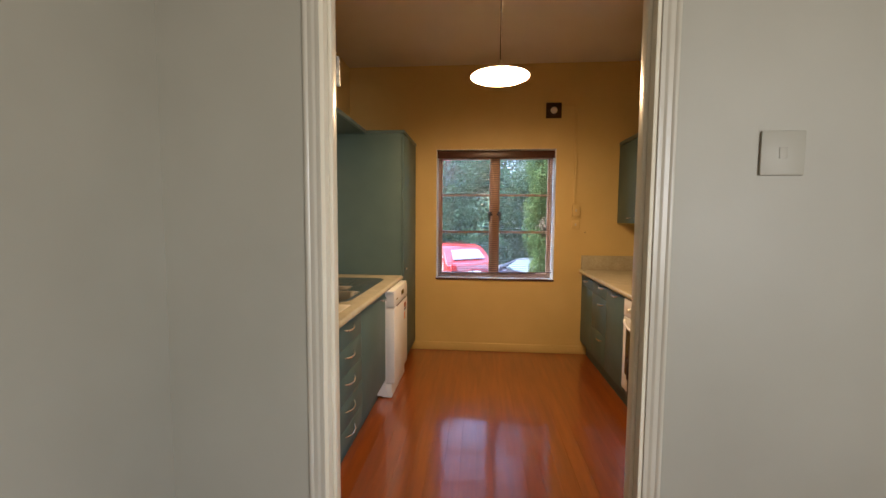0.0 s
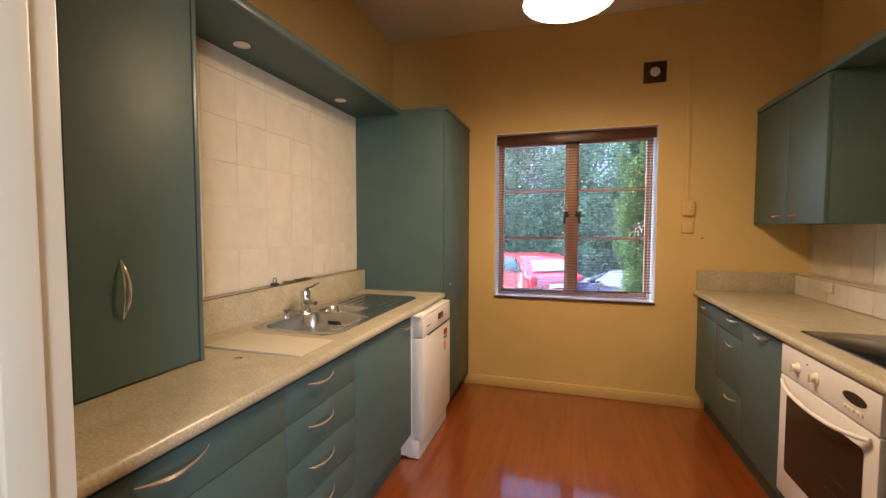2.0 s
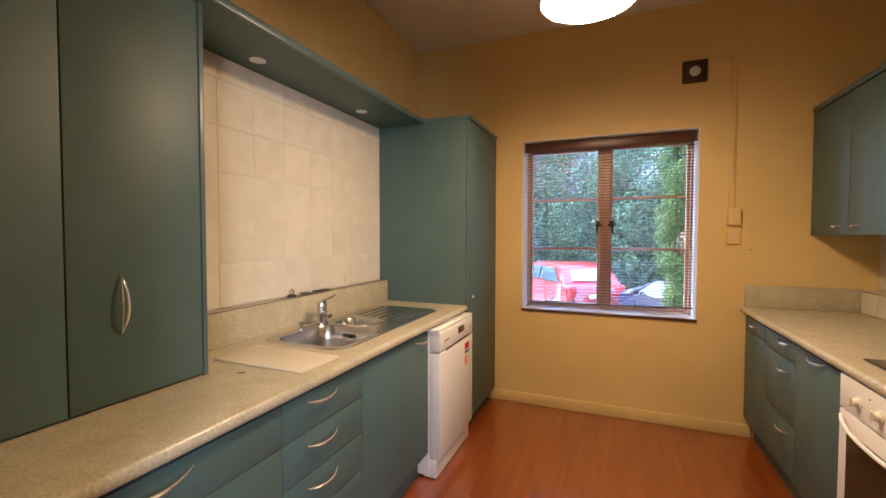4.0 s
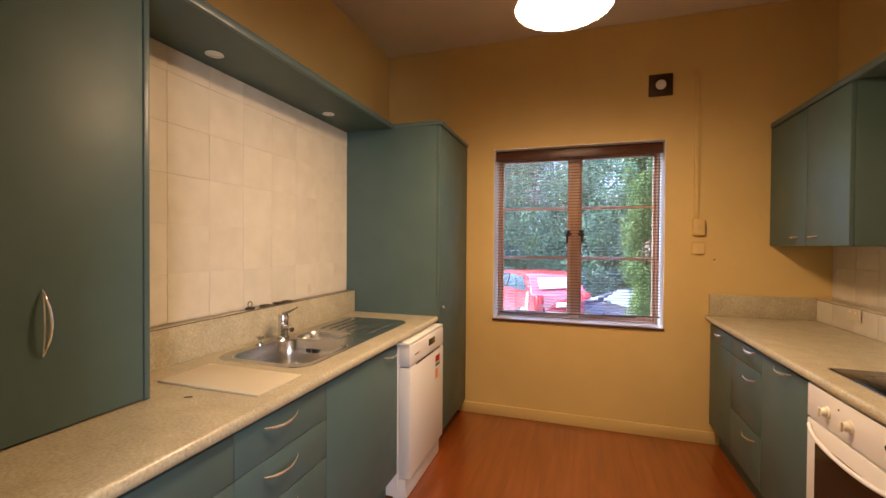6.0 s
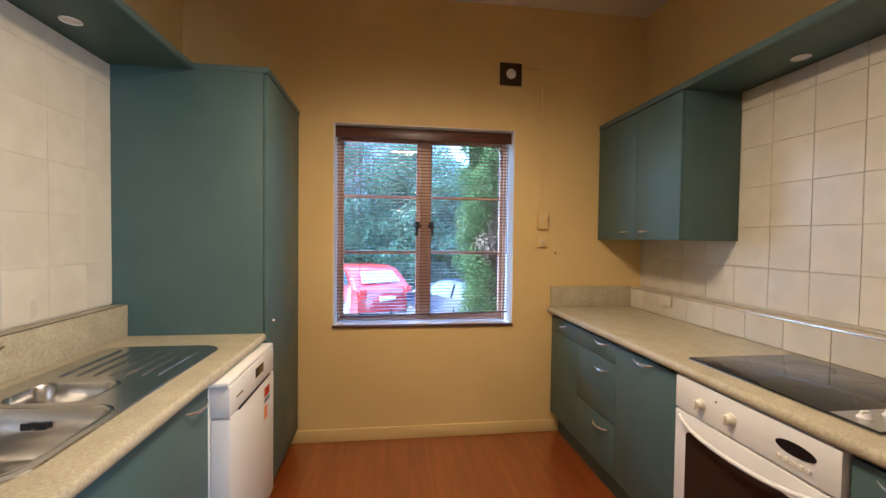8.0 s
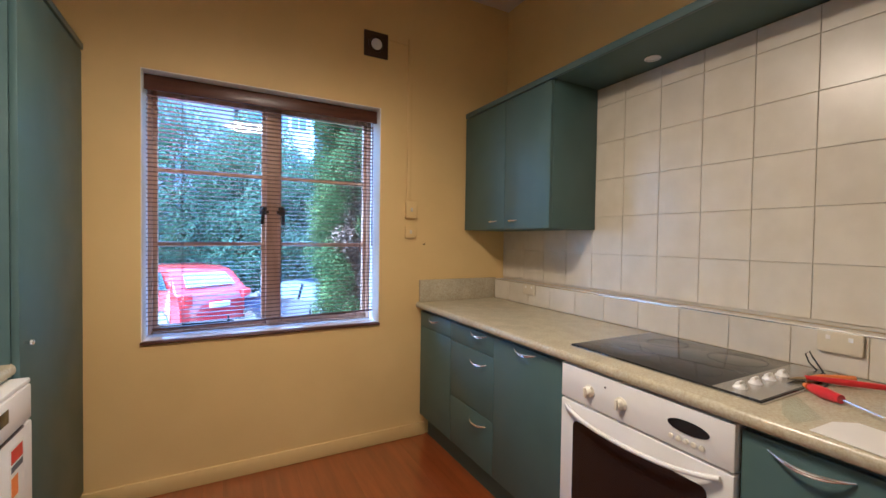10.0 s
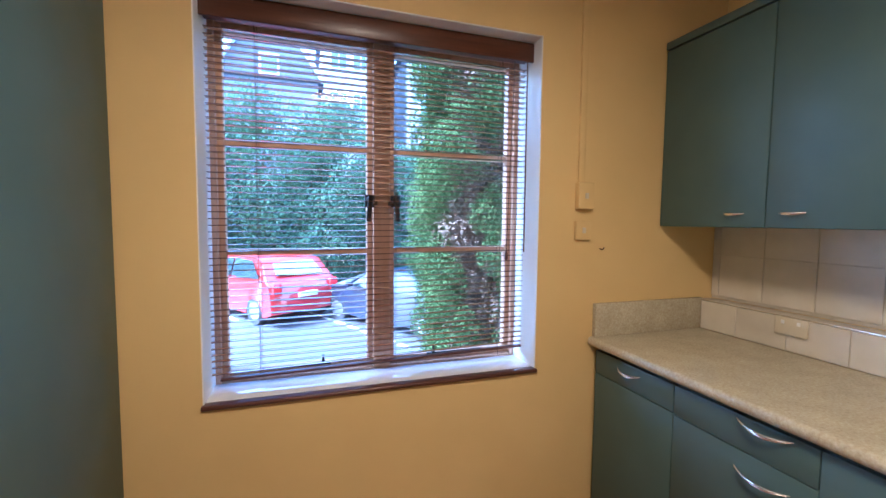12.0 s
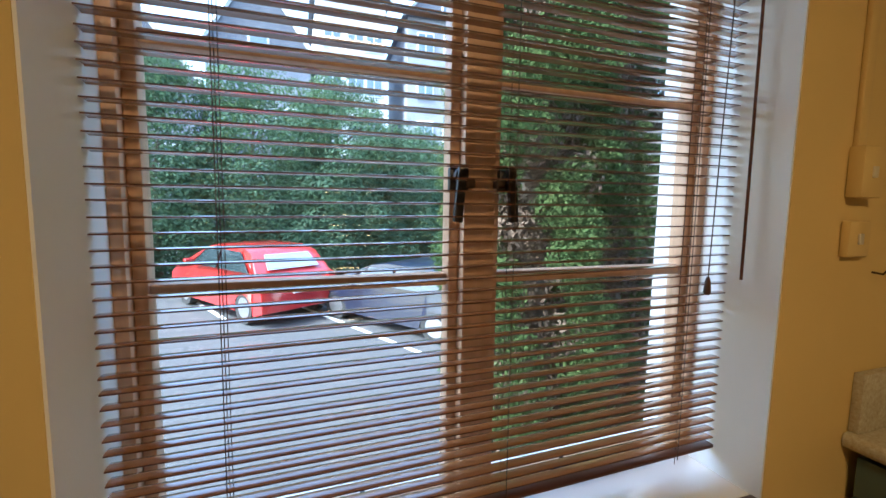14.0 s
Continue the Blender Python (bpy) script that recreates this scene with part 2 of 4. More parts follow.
# ---- mesh helpers ----
def bm_box(lo, hi, bevel=0.0, bm=None, segs=2):
    own = bmesh.new()
    bmesh.ops.create_cube(own, size=1)
    s = [max(b - a, 1e-5) for a, b in zip(lo, hi)]
    c = [(a + b) / 2 for a, b in zip(lo, hi)]
    for v in own.verts:
        v.co = Vector([v.co[i] * s[i] + c[i] for i in range(3)])
    if bevel:
        bmesh.ops.bevel(own, geom=own.edges[:], offset=min(bevel, min(s) * 0.45), segments=segs, affect="EDGES", profile=0.5)
    if bm is None:
        return own
    me = bpy.data.meshes.new("tmp")
    own.to_mesh(me)
    own.free()
    bm.from_mesh(me)
    bpy.data.meshes.remove(me)
    return bm


def bm_lathe(profile, segs=32, axis="Z", at=(0, 0, 0), bm=None, caps=True):
    """profile: (radius, height) pairs, turned round an axis."""
    bm = bm or bmesh.new()
    rings = []
    for r, h in profile:
        ring = []
        for i in range(segs):
            a = 2 * math.pi * i / segs
            p = (r * math.cos(a), r * math.sin(a), h)
            if axis == "X":
                p = (h, r * math.cos(a), r * math.sin(a))
            if axis == "Y":
                p = (r * math.cos(a), h, r * math.sin(a))
            ring.append(bm.verts.new(Vector(p) + Vector(at)))
        rings.append(ring)
    for a, b in zip(rings, rings[1:]):
        for i in range(segs):
            bm.faces.new((a[i], a[(i + 1) % segs], b[(i + 1) % segs], b[i]))
    for ring in (rings[0], rings[-1]):
        if caps and (ring[0].co - ring[segs // 2].co).length > 1e-4:
            bm.faces.new(ring)
    bmesh.ops.remove_doubles(bm, verts=bm.verts, dist=1e-6)
    bmesh.ops.recalc_face_normals(bm, faces=bm.faces)
    return bm


def bm_tube(points, radius, segs=8, bm=None):
    """A round bar along points; radius: one number or one per point."""
    bm = bm or bmesh.new()
    pts = [Vector(p) for p in points]
    rs = radius if isinstance(radius, (list, tuple)) else [radius] * len(pts)
    rings = []
    for i, p in enumerate(pts):
        d = (pts[min(i + 1, len(pts) - 1)] - pts[max(i - 1, 0)]).normalized()
        u = d.orthogonal() if abs(d.z) > 0.9 else d.cross(Vector((0, 0, 1)))
        u.normalize()
        w = d.cross(u)
        rings.append([bm.verts.new(p + rs[i] * (u * math.cos(2 * math.pi * k / segs) + w * math.sin(2 * math.pi * k / segs))) for k in range(segs)])
    for a, b in zip(rings, rings[1:]):
        for i in range(segs):
            bm.faces.new((a[i], a[(i + 1) % segs], b[(i + 1) % segs], b[i]))
    bm.faces.new(rings[0])
    bm.faces.new(rings[-1])
    bmesh.ops.recalc_face_normals(bm, faces=bm.faces)
    return bm


def bm_prism(outline, axis, a, b, bevel=0.0):
    """An outline (two coordinates per point) pushed along an axis from a to b."""
    bm = bmesh.new()
    def place(p, h):
        return {"x": (h, p[0], p[1]), "y": (p[0], h, p[1]), "z": (p[0], p[1], h)}[axis]
    lo = [bm.verts.new(place(p, a)) for p in outline]
    hi = [bm.verts.new(place(p, b)) for p in outline]
    n = len(outline)
    bm.faces.new(lo)
    bm.faces.new(hi)
    for i in range(n):
        bm.faces.new((lo[i], lo[(i + 1) % n], hi[(i + 1) % n], hi[i]))
    bmesh.ops.recalc_face_normals(bm, faces=bm.faces)
    if bevel:
        bmesh.ops.bevel(bm, geom=bm.edges[:], offset=bevel, segments=2, affect="EDGES", profile=0.5)
    return bm


def mesh_of(name, bm, material, smooth=False):
    me = bpy.data.meshes.new(name)
    bm.to_mesh(me)
    bm.free()
    me.materials.append(material)
    if smooth:
        me.shade_smooth()
        me.set_sharp_from_angle(angle=radians(40))
    return me


def part(name, bm, material, parent, label="", smooth=True):
    ob = new(name, mesh_of(name, bm, material, smooth))
    ob.parent = parent
    return tagged(ob, label)


def thing(name, label, category, at=(0, 0, 0), group="", kind=""):
    ob = new(name)
    ob.location = at
    ob.empty_display_size = 0.1
    return tagged(ob, label, category, group, kind)


def solid(name, bm, material, label="", category="", kind="", smooth=True, group=""):
    ob = new(name, mesh_of(name, bm, material, smooth))
    return tagged(ob, label, category, group, kind)


def offset(p, *q):
    return tuple(a + b for a, b in zip(p, q))

# ---- plan ----
XL, XR, YN, YF, ZC = -1.20, 1.95, 1.40, 4.55, 3.0
YH = 1.30
DX0, DX1, DZ = -0.268, 0.647, 2.12
WX0, WX1, WZ0, WZ1 = -0.269, 0.971, 0.777, 2.142
YO = 4.90
T = 0.12

# ---- structure ----
def wall_with_hole(name, x0, x1, y0, y1, z0, z1, hole, material, label):
    hx0, hx1, hz0, hz1 = hole
    bm = bm_box((x0, y0, z0), (hx0, y1, z1))
    bm_box((hx1, y0, z0), (x1, y1, z1), bm=bm)
    bm_box((hx0, y0, hz1), (hx1, y1, z1), bm=bm)
    if hz0 > z0 + 0.01:
        bm_box((hx0, y0, z0), (hx1, y1, hz0), bm=bm)
    return solid(name, bm, material, label, "wall", "structure", smooth=False)


wall_north = wall_with_hole("wall_north", XL - T, XR + T, YF, YO - 0.10, -0.05, ZC, (WX0, WX1, WZ0, WZ1), M["wall"], "cream painted plaster wall with the window in it")
wall_with_hole("wall_north_outside", XL - 1.5, XR + 1.5, YO - 0.10, YO, -1.2, ZC + 0.4, (WX0, WX1 + 0.012, WZ0, WZ1), M["outer"], "pale painted outer face of the window wall")
wall_west = solid("wall_west", bm_box((XL - T, YN, -0.05), (XL, YF, ZC)), M["wall"], "cream painted plaster wall behind the sink bench", "wall", "structure", False)
wall_east = solid("wall_east", bm_box((XR, YN, -0.05), (XR + T, YF, ZC)), M["wall"], "cream painted plaster wall behind the hob bench", "wall", "structure", False)
wall_with_hole("wall_south", XL - T, XR + T, YH + 0.06, YN, -0.05, ZC, (DX0, DX1, -0.05, DZ), M["wall"], "cream painted wall with the doorway")
wall_with_hole("wall_south_hall_side", -0.75, 2.2, YH, YH + 0.06, -0.05, ZC, (DX0, DX1, -0.05, DZ), M["hall"], "greenish off-white hall wall beside the doorway, colour dimmed")
solid("wall_hall_west", bm_box((-0.87, -2.3, -0.05), (-0.75, YH, ZC)), M["hall"], "off-white hall wall, colour dimmed", "wall", "structure", False)
# unseen wall; its window opening is made up to hold the hall lamp
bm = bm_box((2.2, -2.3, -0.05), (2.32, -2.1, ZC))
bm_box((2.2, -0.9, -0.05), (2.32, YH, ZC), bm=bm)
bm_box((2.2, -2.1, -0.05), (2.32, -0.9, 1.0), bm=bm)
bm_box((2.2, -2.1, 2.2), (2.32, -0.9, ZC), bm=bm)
solid("wall_hall_east", bm, M["hall"], "greenish off-white hall wall with an added window opening, colour dimmed", "wall", "structure", False)
solid("wall_hall_south", bm_box((-0.87, -2.42, -0.05), (2.32, -2.3, ZC)), M["hall"], "off-white hall wall, colour dimmed", "wall", "structure", False)
solid("ceiling", bm_box((XL - T, YN - 0.06, ZC), (XR + T, YO, ZC + 0.1)), M["ceiling"], "off-white painted plaster ceiling", "ceiling", "structure", False)
solid("ceiling_hall", bm_box((-0.87, -2.42, ZC), (2.32, YN - 0.06, ZC + 0.1)), M["ceiling"], "off-white painted hall ceiling", "ceiling", "structure", False)

def baseboard(name, lo, hi, label):
    return solid(name, bm_box(lo, hi, 0.004), M["wall"], label, "baseboard", "structure")


baseboard("baseboard", (-0.56, YF - 0.016, 0.0), (1.30, YF, 0.085), "cream painted baseboard under the window wall")


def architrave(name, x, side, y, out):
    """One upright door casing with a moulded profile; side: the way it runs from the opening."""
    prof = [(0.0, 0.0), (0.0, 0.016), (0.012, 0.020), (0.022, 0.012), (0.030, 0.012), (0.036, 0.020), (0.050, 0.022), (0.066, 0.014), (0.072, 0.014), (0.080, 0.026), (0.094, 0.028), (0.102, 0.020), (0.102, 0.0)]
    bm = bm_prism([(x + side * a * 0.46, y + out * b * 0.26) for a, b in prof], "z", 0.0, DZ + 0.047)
    return solid(name, bm, M["gloss"], "white gloss painted moulded door casing, colour dimmed", "door casing", "structure", smooth=True)


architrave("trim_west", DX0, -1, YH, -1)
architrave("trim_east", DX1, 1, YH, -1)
solid("trim_head", bm_box((DX0, YH - 0.018, DZ), (DX1, YH, DZ + 0.047), 0.006), M["gloss"], "white gloss door head casing, colour dimmed", "door casing", "structure")
solid("door_lining_west", bm_box((DX0 - 0.02, YH, 0), (DX0 + 0.012, YN + 0.004, DZ), 0.003), M["lining"], "cream gloss door lining", "door lining", "structure")
solid("door_stop_west", bm_box((DX0 + 0.012, YH + 0.03, 0), (DX0 + 0.024, YH + 0.07, DZ - 0.012), 0.003), M["lining"], "cream gloss door stop", "door stop", "structure")
solid("door_lining_east", bm_box((DX1 - 0.012, YH, 0), (DX1 + 0.02, YN + 0.004, DZ), 0.003), M["lining"], "cream gloss door lining", "door lining", "structure")
solid("door_stop_east", bm_box((DX1 - 0.024, YH + 0.03, 0), (DX1 - 0.012, YH + 0.07, DZ - 0.012), 0.003), M["lining"], "cream gloss door stop", "door stop", "structure")
solid("door_lining_head", bm_box((DX0, YH, DZ - 0.012), (DX1, YN, DZ + 0.01), 0.003), M["lining"], "cream gloss door head lining", "door lining", "structure")

# window
window = thing("window_1", "brown timber casement window with two sashes and glazing bars", "window", ((WX0 + WX1) / 2, 4.765, WZ0), kind="structure")


def wpart(name, lo, hi, material="frame", bevel=0.004, label=""):
    o = window.location
    return part(name, bm_box(tuple(a - b for a, b in zip(lo, o)), tuple(a - b for a, b in zip(hi, o)), bevel), M[material], window, label)


wpart("window_frame", (WX0, 4.740, WZ0), (WX0 + 0.024, 4.810, WZ1))
wpart("window_frame", (WX1 - 0.024, 4.740, WZ0), (WX1, 4.810, WZ1))
wpart("window_frame", (WX0 + 0.024, 4.740, WZ1 - 0.04), (WX1 - 0.024, 4.810, WZ1))
wpart("window_frame", (WX0 + 0.024, 4.740, WZ0), (WX1 - 0.024, 4.810, WZ0 + 0.016))
wpart("mullion", (0.319, 4.735, WZ0 + 0.016), (0.387, 4.810, WZ1 - 0.04), label="brown timber mullion")
for sx0, sx1 in ((WX0 + 0.024, 0.319), (0.387, WX1 - 0.024)):
    wpart("sash_stile", (sx0, 4.760, WZ0 + 0.016), (sx0 + 0.022, 4.800, WZ1 - 0.04))
    wpart("sash_stile", (sx1 - 0.022, 4.760, WZ0 + 0.016), (sx1, 4.800, WZ1 - 0.04))
    wpart("sash_rail", (sx0 + 0.022, 4.760, WZ0 + 0.016), (sx1 - 0.022, 4.800, WZ0 + 0.046))
    wpart("sash_rail", (sx0 + 0.022, 4.760, WZ1 - 0.075), (sx1 - 0.022, 4.800, WZ1 - 0.04))
    for z in (1.261, 1.668):
        wpart("glazing_bar", (sx0 + 0.022, 4.765, z), (sx1 - 0.022, 4.797, z + 0.024), bevel=0.003)
    for z0, z1 in ((WZ0 + 0.046, 1.261), (1.285, 1.668), (1.692, WZ1 - 0.075)):
        p = wpart("pane", (sx0 + 0.022, 4.780, z0), (sx1 - 0.022, 4.784, z1), "pane", 0, "clear glass pane")
        p.visible_shadow = False
solid("window_sill", bm_box((WX0 + 0.001, 4.575, WZ0 - 0.022), (WX1 - 0.001, 4.740, WZ0 + 0.006), 0.004), M["sill"], "white gloss window sill board", "window sill", "structure")
solid("sill_nosing", bm_box((WX0 - 0.004, YF - 0.016, WZ0 - 0.008), (WX1 + 0.004, 4.575, WZ0 + 0.008), 0.006, segs=3), M["valance"], "dark brown varnished sill nosing", "sill nosing", "structure")
solid("reveal_west", bm_box((WX0 - 0.001, YF + 0.002, WZ0 + 0.006), (WX0 + 0.004, 4.740, WZ1)), M["reveal"], "white painted window reveal", "reveal", "structure", False)
solid("reveal_east", bm_box((WX1 - 0.004, YF + 0.002, WZ0 + 0.006), (WX1 + 0.001, 4.740, WZ1)), M["reveal"], "white painted window reveal", "reveal", "structure", False)
solid("reveal_head", bm_box((WX0, YF + 0.002, WZ1 - 0.004), (WX1, 4.740, WZ1 + 0.001)), M["reveal"], "white painted window head reveal", "reveal", "structure", False)


def latch(x, side):
    t = thing("window_latch", "black metal casement latch on the brown mullion", "window latch", (x, 4.734, 1.48), "casement latches")
    part("plate", bm_box((-0.020, -0.014, -0.030), (0.020, 0.0, 0.016), 0.003), M["blackmetal"], t)
    part("pivot", bm_lathe([(0.012, -0.026), (0.014, -0.022), (0.014, -0.012)], 16, "Y"), M["blackmetal"], t)
    bm = bm_box((-0.009, -0.032, -0.088), (0.009, -0.021, 0.016), 0.002)
    bmesh.ops.rotate(bm, verts=bm.verts, cent=(0, -0.026, 0), matrix=Matrix.Rotation(radians(-side * 5), 3, "Y"))
    part("lever", bm, M["blackmetal"], t)
    part("catch", bm_box((-side * 0.020 - 0.010, -0.024, -0.022), (-side * 0.020 + 0.010, -0.004, -0.002), 0.003), M["bronze"], t, "brown metal catch")


latch(0.303, -1)
latch(0.408, 1)


def stay(x, side):
    t = thing("window_stay", "black metal casement stay bar with peg, on the bottom rail", "window stay", (x, 4.760, WZ0 + 0.046), "casement stays")
    part("bar", bm_box((-0.13, -0.02, -0.004), (0.13, -0.012, 0.006), 0.002), M["blackmetal"], t)
    part("peg", bm_lathe([(0.009, 0.0), (0.006, 0.012), (0.004, 0.03), (0.005, 0.034)], 12, at=(side * 0.10, -0.016, 0.004)), M["blackmetal"], t)


stay(0.02, 1)
stay(0.68, -1)

# venetian blind
blind = thing("venetian_blind", "lowered brown timber venetian blind with open slats", "blind", (0.35, 4.68, 2.10))
BX0, BX1 = WX0 + 0.002 - 0.35, WX1 - 0.002 - 0.35
part("valance", bm_box((BX0 - 0.003, -0.065, -0.040), (BX1 + 0.002, -0.052, 0.036), 0.004), M["valance"], blind, "dark reddish-brown valance board")
part("headrail", bm_box((BX0, -0.050, -0.02), (BX1, 0.02, 0.03), 0.003), M["valance"], blind)
top = [(0.0125 * a, 0.0016 * (1 - a * a) + 0.0012) for a in (-1, -0.66, -0.33, 0, 0.33, 0.66, 1)]
outline = top + [(a, b - 0.0024) for a, b in reversed(top)]
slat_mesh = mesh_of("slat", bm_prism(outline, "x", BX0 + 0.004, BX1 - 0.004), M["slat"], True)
# shade on the slats' long edges, painted with the dark valance timber
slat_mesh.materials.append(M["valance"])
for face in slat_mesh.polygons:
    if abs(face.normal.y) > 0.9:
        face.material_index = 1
PITCH, NS = 0.0229, 53
for i in range(NS):
    s = new("slat", slat_mesh)
    s.parent = blind
    z = -0.055 - i * PITCH
    s.location, s.rotation_euler = (0, 0.0, z), (radians(-2.0 + random.uniform(-1.2, 1.2)), radians(random.uniform(-0.12, 0.12) - 1.15 * i / NS), 0)
zb = -0.055 - NS * PITCH
rail = part("bottom_rail", bm_box((BX0 + 0.004, -0.013, zb - 0.004), (BX1 - 0.004, 0.013, zb + 0.006), 0.004), M["valance"], blind, "dark brown bottom rail")
rail.rotation_euler = (0, radians(-1.15), 0)
for x in (-0.455, 0.045, 0.50):
    for y in (-0.0135, 0.0135):
        part("ladder_cord", bm_tube([(x, y, -0.03), (x + 0.001, y, zb)], 0.0009, 5), M["cord"], blind, "thin brown ladder cord")
    part("lift_cord", bm_tube([(x + 0.008, 0.0, -0.03), (x + 0.008, 0, zb - 0.02)], 0.0008, 5), M["cord"], blind)
part("pull_cord", bm_tube([(0.545, -0.036, -0.03), (0.520, -0.040, -0.83)], 0.0014, 6), M["cord"], blind)
part("tassel", bm_lathe([(0.003, -0.825), (0.006, -0.835), (0.008, -0.86), (0.005, -0.865)], 12, at=(0.520, -0.040, 0)), M["valance"], blind, "dark wooden cord tassel")
part("tilt_wand", bm_tube([(0.592, -0.058, -0.04), (0.590, -0.064, -0.83)], 0.0032, 8), M["valance"], blind, "thin dark brown tilt wand")

# ---- bench and cabinet helpers ----
def bow_handle(parent, at, length=0.16, vertical=False, out=1, label="chrome bow handle"):
    """A twin-bar bow handle; out: the x direction it stands out in."""
    bm = bmesh.new()
    for dz, lift, r in ((0.004, 0.026, 0.0042), (-0.005, 0.018, 0.0030)):
        pts, rs = [], []
        for i in range(13):
            u = -1 + i / 6
            pts.append((out * (0.002 + lift * (1 - u * u)), u * length / 2, dz * (1 - u * u) - (0.012 * (1 - u * u) if not vertical else 0)))
            rs.append(r * (0.5 + 0.5 * (1 - u * u)))
        if vertical:
            pts = [(p[0], p[2], p[1]) for p in pts]
        bm_tube(pts, rs, 8, bm)
    ob = part("handle", bm, M["chrome"], parent, label)
    ob.location = at
    return ob


def cabinet(name, y0, y1, side, fronts, label, group, top=0.858):
    """A floor unit; side -1: on the west wall, 1: on the east wall. fronts: (kind, z0, z1, handle y, handle z, length)."""
    face = -0.530 if side < 0 else 1.258
    back = XL + 0.004 if side < 0 else XR - 0.004
    out = -side
    t = thing(name, label, "kitchen cabinet", (face, (y0 + y1) / 2, 0), group)
    def local(lo, hi):
        c = t.location
        return tuple(a - b for a, b in zip(lo, c)), tuple(a - b for a, b in zip(hi, c))
    inner = face - out * 0.020
    xs = sorted((inner, back))
    part("body", bm_box(*local((xs[0], y0 + 0.001, 0.15), (xs[1], y1 - 0.001, top)), 0.001), M["cab"], t)
    xs = sorted((face - out * 0.065, face - out * 0.08))
    part("kickboard", bm_box(*local((xs[0], y0, 0.0), (xs[1], y1, 0.1495))), M["cab"], t, "dark green recessed kickboard")
    for kind, z0, z1, hy, hz, ln in fronts:
        xs = sorted((face, face - out * 0.018))
        f = part(kind, bm_box(*local((xs[0], y0 + 0.0015, z0 + 0.0015), (xs[1], y1 - 0.0015, z1 - 0.0015)), 0.0015), M["cab"], t)
        if hy is not None:
            bow_handle(f, (0, hy - t.location.y, hz), ln, out=out)
    return t


ZT = 0.845
cabinet("drawer_cabinet", 1.405, 2.155, -1, [("drawer_front", 0.712, ZT, 1.762, 0.812, 0.19), ("drawer_front", 0.425, 0.712, 1.762, 0.668, 0.19), ("drawer_front", 0.15, 0.425, 1.762, 0.385, 0.19)], "wide green laminate drawer cabinet under the speckled bench", "green floor cabinets by the sink")
cabinet("drawer_cabinet", 2.155, 2.605, -1, [("drawer_front", z0, z1, 2.35, h, 0.16) for z0, z1, h in ((0.712, ZT, 0.814), (0.562, 0.712, 0.662), (0.410, 0.562, 0.514), (0.262, 0.410, 0.363), (0.15, 0.262, 0.222))], "narrow green laminate cabinet with five drawers, beside the sink cupboard", "green floor cabinets by the sink")
cabinet("sink_cupboard", 2.605, 3.262, -1, [("door", 0.15, ZT, 3.17, 0.815, 0.15)], "green laminate cupboard under the sink, beside the dishwasher", "green floor cabinets by the sink", 0.70)
cabinet("drawer_cabinet", 1.405, 2.00, 1, [("door", 0.15, ZT, None, 0, 0)], "green laminate cupboard by the doorway", "green floor cabinets by the hob")
cabinet("cupboard", 2.00, 2.597, 1, [("door", 0.15, ZT, 2.458, 0.818, 0.16)], "green laminate cupboard beside the oven", "green floor cabinets by the hob")
cabinet("cupboard", 3.218, 3.69, 1, [("door", 0.15, ZT, 3.456, 0.830, 0.15)], "green laminate cupboard with one bow handle, beside the oven", "green floor cabinets by the hob")
cabinet("drawer_cabinet", 3.69, 4.12, 1, [("drawer_front", 0.740, ZT, 3.825, 0.832, 0.15), ("drawer_front", 0.42, 0.740, 3.825, 0.688, 0.15), ("drawer_front", 0.15, 0.42, 3.825, 0.375, 0.15)], "green laminate cabinet with three drawers", "green floor cabinets by the hob")
cabinet("corner_cabinet", 4.12, 4.53, 1, [("drawer_front", 0.745, ZT, 4.33, 0.815, 0.12), ("door", 0.15, 0.745, None, 0, 0)], "green laminate corner cabinet with a drawer over a door", "green floor cabinets by the hob")


def worktop_profile(x_back, x_front):
    s = 1 if x_front > x_back else -1
    r = 0.014
    pts = [(x_back, 0.862), (x_front - s * r, 0.862)]
    for i in range(9):
        a = -math.pi / 2 + math.pi * i / 8
        pts.append((x_front - s * r + s * r * math.cos(a), 0.881 + 0.019 * math.sin(a)))
    pts.append((x_back, 0.900))
    return pts


# the sink bench, with the bowls cut out
SX0, SX1, SY0, SY1 = -1.065, -0.612, 2.57, 3.62
bt = thing("worktop", "speckled cream laminate worktop over the green sink cabinets", "worktop", (0, 0, 0))
prof = worktop_profile(SX1 - 0.03, -0.498)
part("front_strip", bm_prism(prof, "y", 1.405, 3.875), M["bench"], bt)
part("back_strip", bm_box((XL + 0.003, SY0 + 0.02, 0.862), (SX0 + 0.03, SY1 - 0.02, 0.900)), M["bench"], bt, smooth=False)
part("near_top", bm_box((XL + 0.003, 1.405, 0.862), (SX1 - 0.03, SY0 + 0.02, 0.900)), M["bench"], bt, smooth=False)
part("far_top", bm_box((XL + 0.003, SY1 - 0.02, 0.862), (SX1 - 0.03, 3.838, 0.900)), M["bench"], bt, smooth=False)
part("upstand", bm_box((XL + 0.012, 1.405, 0.9005), (-1.120, 3.838, 1.050), 0.002), M["bench"], bt, "speckled cream laminate upstand")
part("ledge_trim", bm_box((-1.124, 1.405, 1.0505), (-1.118, 3.838, 1.0535), 0.001), M["bronze"], bt, "thin dark strip on the upstand edge")
bt2 = thing("worktop", "speckled cream laminate worktop round the black hob", "worktop", (0, 0, 0))
part("top", bm_prism(worktop_profile(XR - 0.003, 1.228), "y", 1.405, YF - 0.003), M["bench"], bt2)
